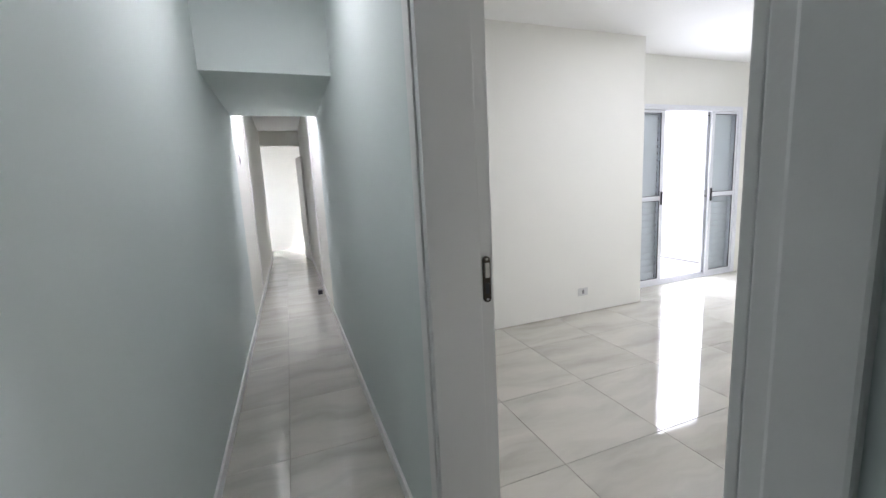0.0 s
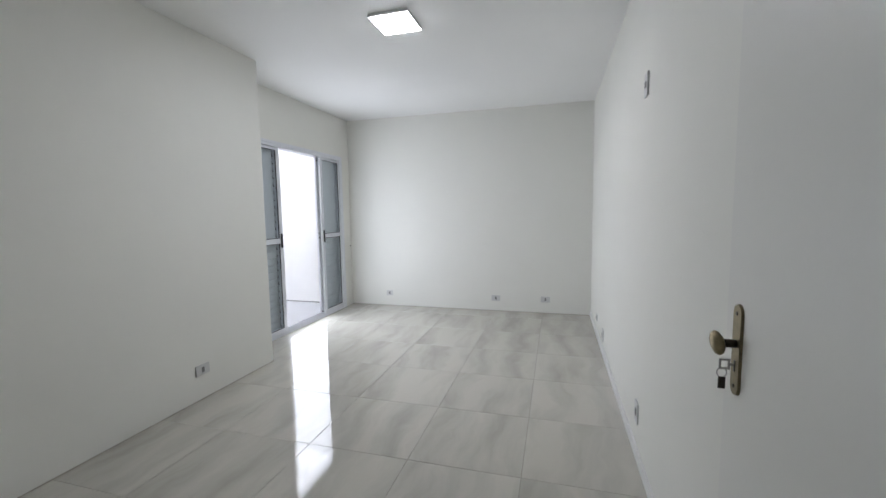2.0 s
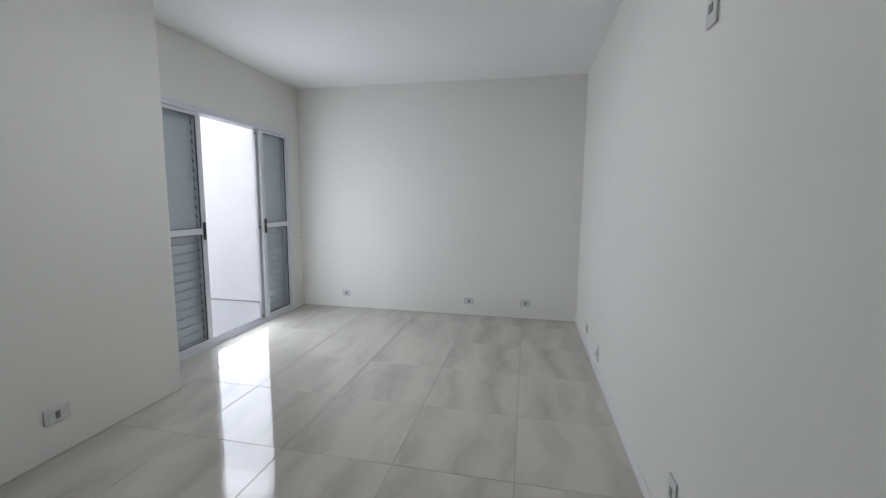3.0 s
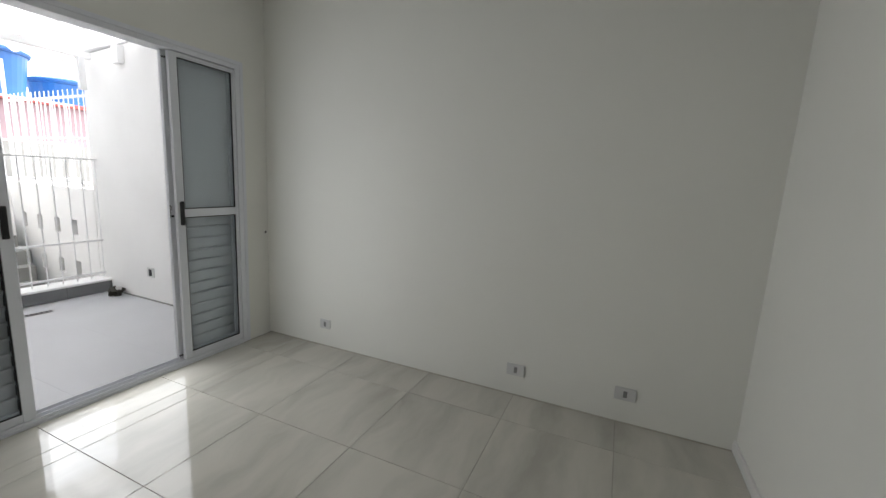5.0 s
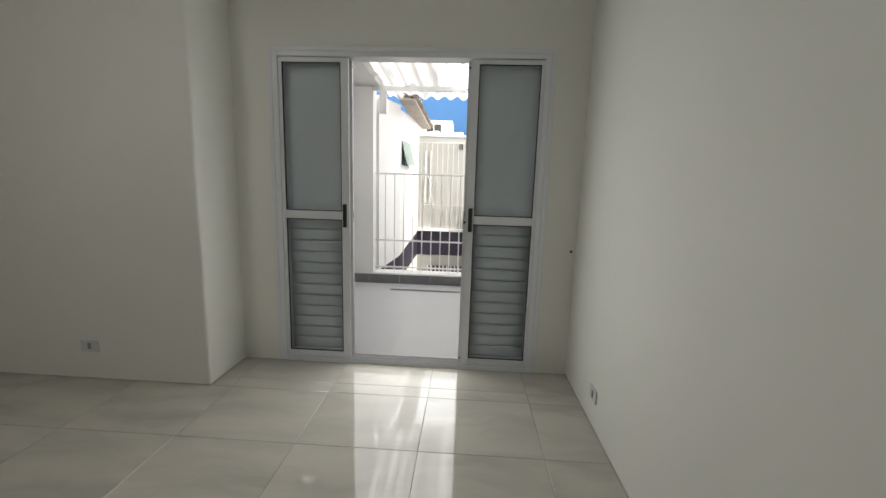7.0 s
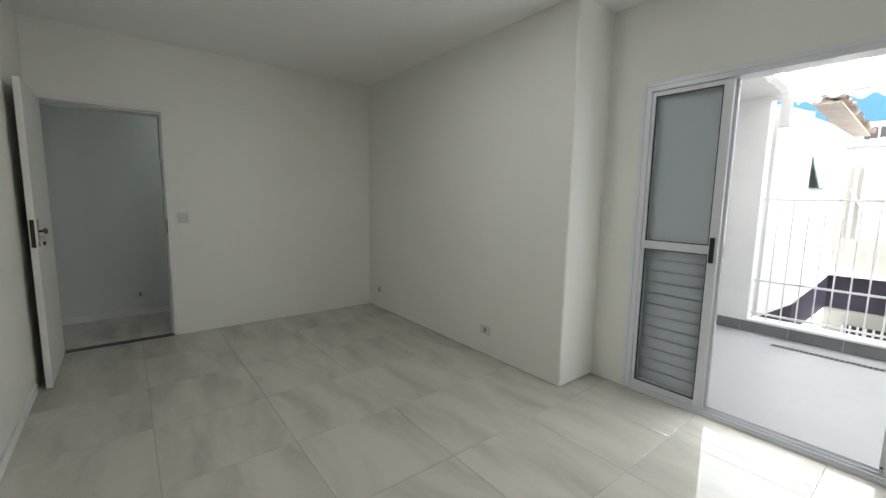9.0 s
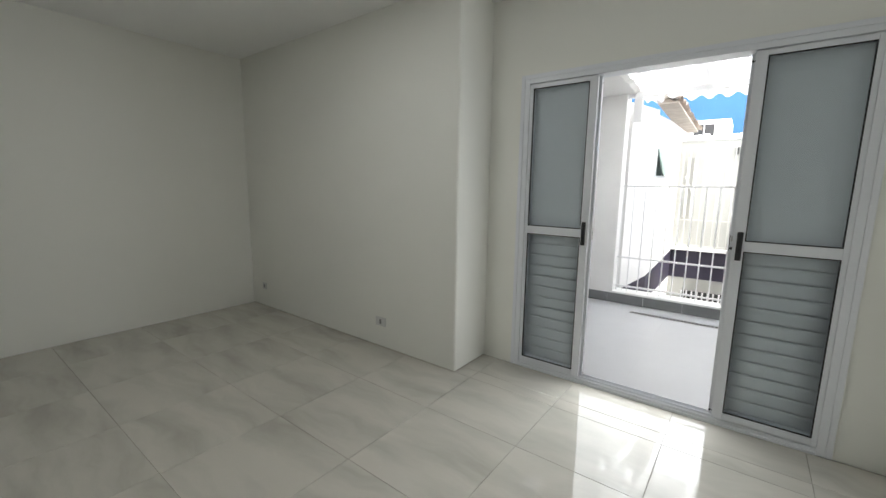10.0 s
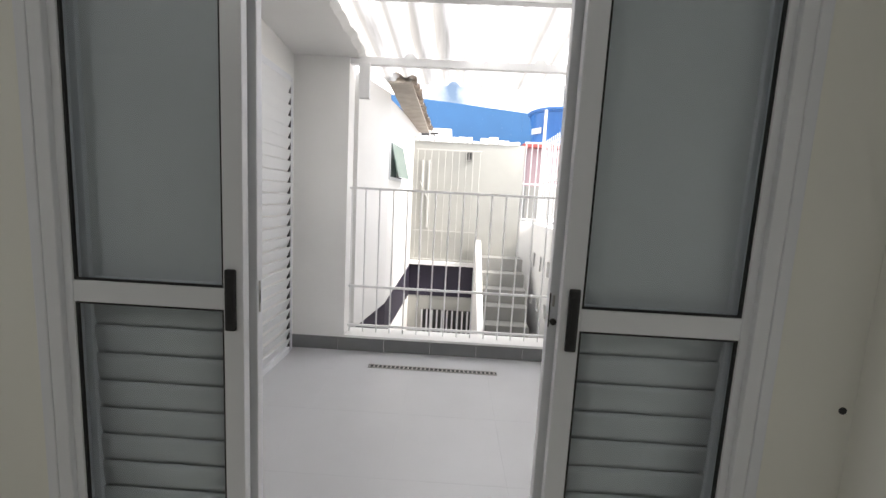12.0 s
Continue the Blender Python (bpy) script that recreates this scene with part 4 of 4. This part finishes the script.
part("wall", box(0, 3.0, 0, 1.6, 2.36, 2.93), PINK, ph, "faded pink upper wall")
part("roof", box(-0.1, 3.15, -0.12, 1.7, 2.93, 2.985, 0.01), RED, ph, "red sheet roof")
wb = thing("tank_house", (6.0, 10.6, LOW), "white block house that carries the water tank", "house")
part("wall", box(0, 2.4, 0, 2.0, 0, 3.2), RENDER, wb)
# window as a flat sheet coloured like the shade indoors
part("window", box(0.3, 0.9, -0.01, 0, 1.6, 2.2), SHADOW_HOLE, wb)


def water_tank(at, r, h, label):
    t = thing("water_tank", at, label, "water tank", "water tanks")
    part("body", lathe([(r * 0.80, 0), (r * 0.83, 0.02), (r * 0.9, h * 0.5), (r * 0.97, h * 0.93), (r * 1.02, h * 0.94), (r * 1.02, h)], 36), TANK_BLUE, t, smooth=False)
    part("lid", lathe([(r * 1.05, h * 0.97), (r * 1.05, h * 1.02), (r * 0.9, h * 1.07), (r * 0.4, h * 1.13), (r * 0.1, h * 1.14)], 36), TANK_BLUE, t, "domed blue lid")
    part("brand_patch", box(-0.14, 0.14, -r * 0.955, -r * 0.93, h * 0.42, h * 0.56), PLASTIC, t, "pale blank label patch").matrix_local = pose(0, 0, 0, 0, 0, -60)


water_tank((6.82, 11.3, 2.45), 0.61, 0.80, "round blue plastic water tank with a domed lid")
water_tank((8.3, 12.0, 2.15), 0.62, 0.85, "second round blue water tank behind the fence")
setting("tank_platform", box(7.6, 9.0, 11.4, 12.7, LOW, 2.15), RENDER, "white block under the water tank", "wall")

bl = thing("blue_shed", (-6.0, 14.0, LOW), "long blue sheet-metal building with a sloping top", "building")
b = bmesh.new()
for k in range(95):
    x0, x1 = k * 0.14, k * 0.14 + 0.14
    zt = lambda x: 4.85 - 0.09 * (x - 9.6)
    d = 0.0 if k % 2 else 0.004
    v = [b.verts.new(p) for p in ((x0, d, 0), (x1, d, 0), (x1, d, zt(x1)), (x0, d, zt(x0)))]
    b.faces.new(v)
    v = [b.verts.new(p) for p in ((x1, 0, 0), (x1, 0.004, 0), (x1, 0.004, zt(x1)), (x1, 0, zt(x1)))]
    b.faces.new(v)
part("cladding", b, BLUE, bl)
b = box(0, 13.3, 0.05, 4.0, 0, 3.9)
part("core", b, BLUE, bl)
sw = thing("small_house", (3.4, 12.0, LOW), "small white house with a window under the blue shed", "house")
part("wall", box(0, 1.15, 0, 1.2, 0, 3.72), RENDER, sw)
# pane coloured dark for the shade within, nothing is hollow
w2 = part("window", box(0.45, 0.85, -0.012, 0, 3.36, 3.62), SHADOW_HOLE, sw, "dark window")
part("mullion", box(0.64, 0.66, -0.02, -0.012, 3.36, 3.62), RAIL, w2)

# ---- tiles, last ----
def lay(parent, x0, x1, y0, y1, px, py, ox, oy, z, thick, gap, mat, name="tile", k=0.0012):
    """Tiles on the grid ox + i px, oy + j py, cut to the rectangle, each an object; equal sizes share a mesh."""
    cache = {}
    i0, i1 = math.floor((x0 - ox) / px), math.ceil((x1 - ox) / px)
    j0, j1 = math.floor((y0 - oy) / py), math.ceil((y1 - oy) / py)
    for i in range(i0, i1):
        for j in range(j0, j1):
            a, c = max(x0, ox + i * px), min(x1, ox + (i + 1) * px)
            d, e = max(y0, oy + j * py), min(y1, oy + (j + 1) * py)
            w, h = round(c - a - gap, 4), round(e - d - gap, 4)
            if w < 0.01 or h < 0.01:
                continue
            if (w, h) not in cache:
                bm = bmesh.new()
                r = [[bm.verts.new((sx * (w / 2 - o), sy * (h / 2 - o), zz)) for sx, sy in ((-1, -1), (1, -1), (1, 1), (-1, 1))] for o, zz in ((0, -thick), (0, -k), (k, 0))]
                for lo, hi in zip(r, r[1:]):
                    for q in range(4):
                        bm.faces.new((lo[q], lo[(q + 1) % 4], hi[(q + 1) % 4], hi[q]))
                bm.faces.new(r[2])
                bm.faces.new(r[0][::-1])
                cache[(w, h)] = mesh_of(name, bm, mat)
            s = new(name, cache[(w, h)])
            s.parent = parent
            s.location = ((a + c) / 2, (d + e) / 2, z)


floor_ob, end_ob, slab_ob = bpy.data.objects["floor"], bpy.data.objects["end_floor"], bpy.data.objects["terrace_slab"]
P = 0.62
lay(floor_ob, X_DOOR + 0.015, X_FAR, 0.0, Y_STEP, P, P, 3.575 - 5 * P, 0.602, 0.0, 0.01, 0.0022, TILE)
lay(floor_ob, X_STEP, X_FAR, Y_STEP, 3.373, P, P, 3.575 - 5 * P, 0.602, 0.0, 0.01, 0.0022, TILE)
lay(floor_ob, CX0, CX1, -2.5, Y_BALC + 0.15, P, P, -0.14, 0.602, 0.0, 0.01, 0.0022, TILE)
lay(floor_ob, CX1, 0.478, DR0 + 0.033, DR1 - 0.033, P, P, -0.14, 0.602 - P, 0.0, 0.01, 0.0022, TILE)
lay(end_ob, CX0, CX1, Y_BALC + 0.15, EY0 + 0.15, P, P, -0.14, 0.602, 0.0, 0.01, 0.0022, TILE)
lay(end_ob, CX0 - 1.2, CX1 + 1.2, EY0 + 0.15, EY1, P, P, -0.14, 0.602, 0.0, 0.01, 0.0022, TILE)
lay(slab_ob, TX0, TX1, 3.50, TY, 0.60, 0.60, 3.86, 3.62, TZ, 0.008, 0.0003, TERRACE, k=0.0002)
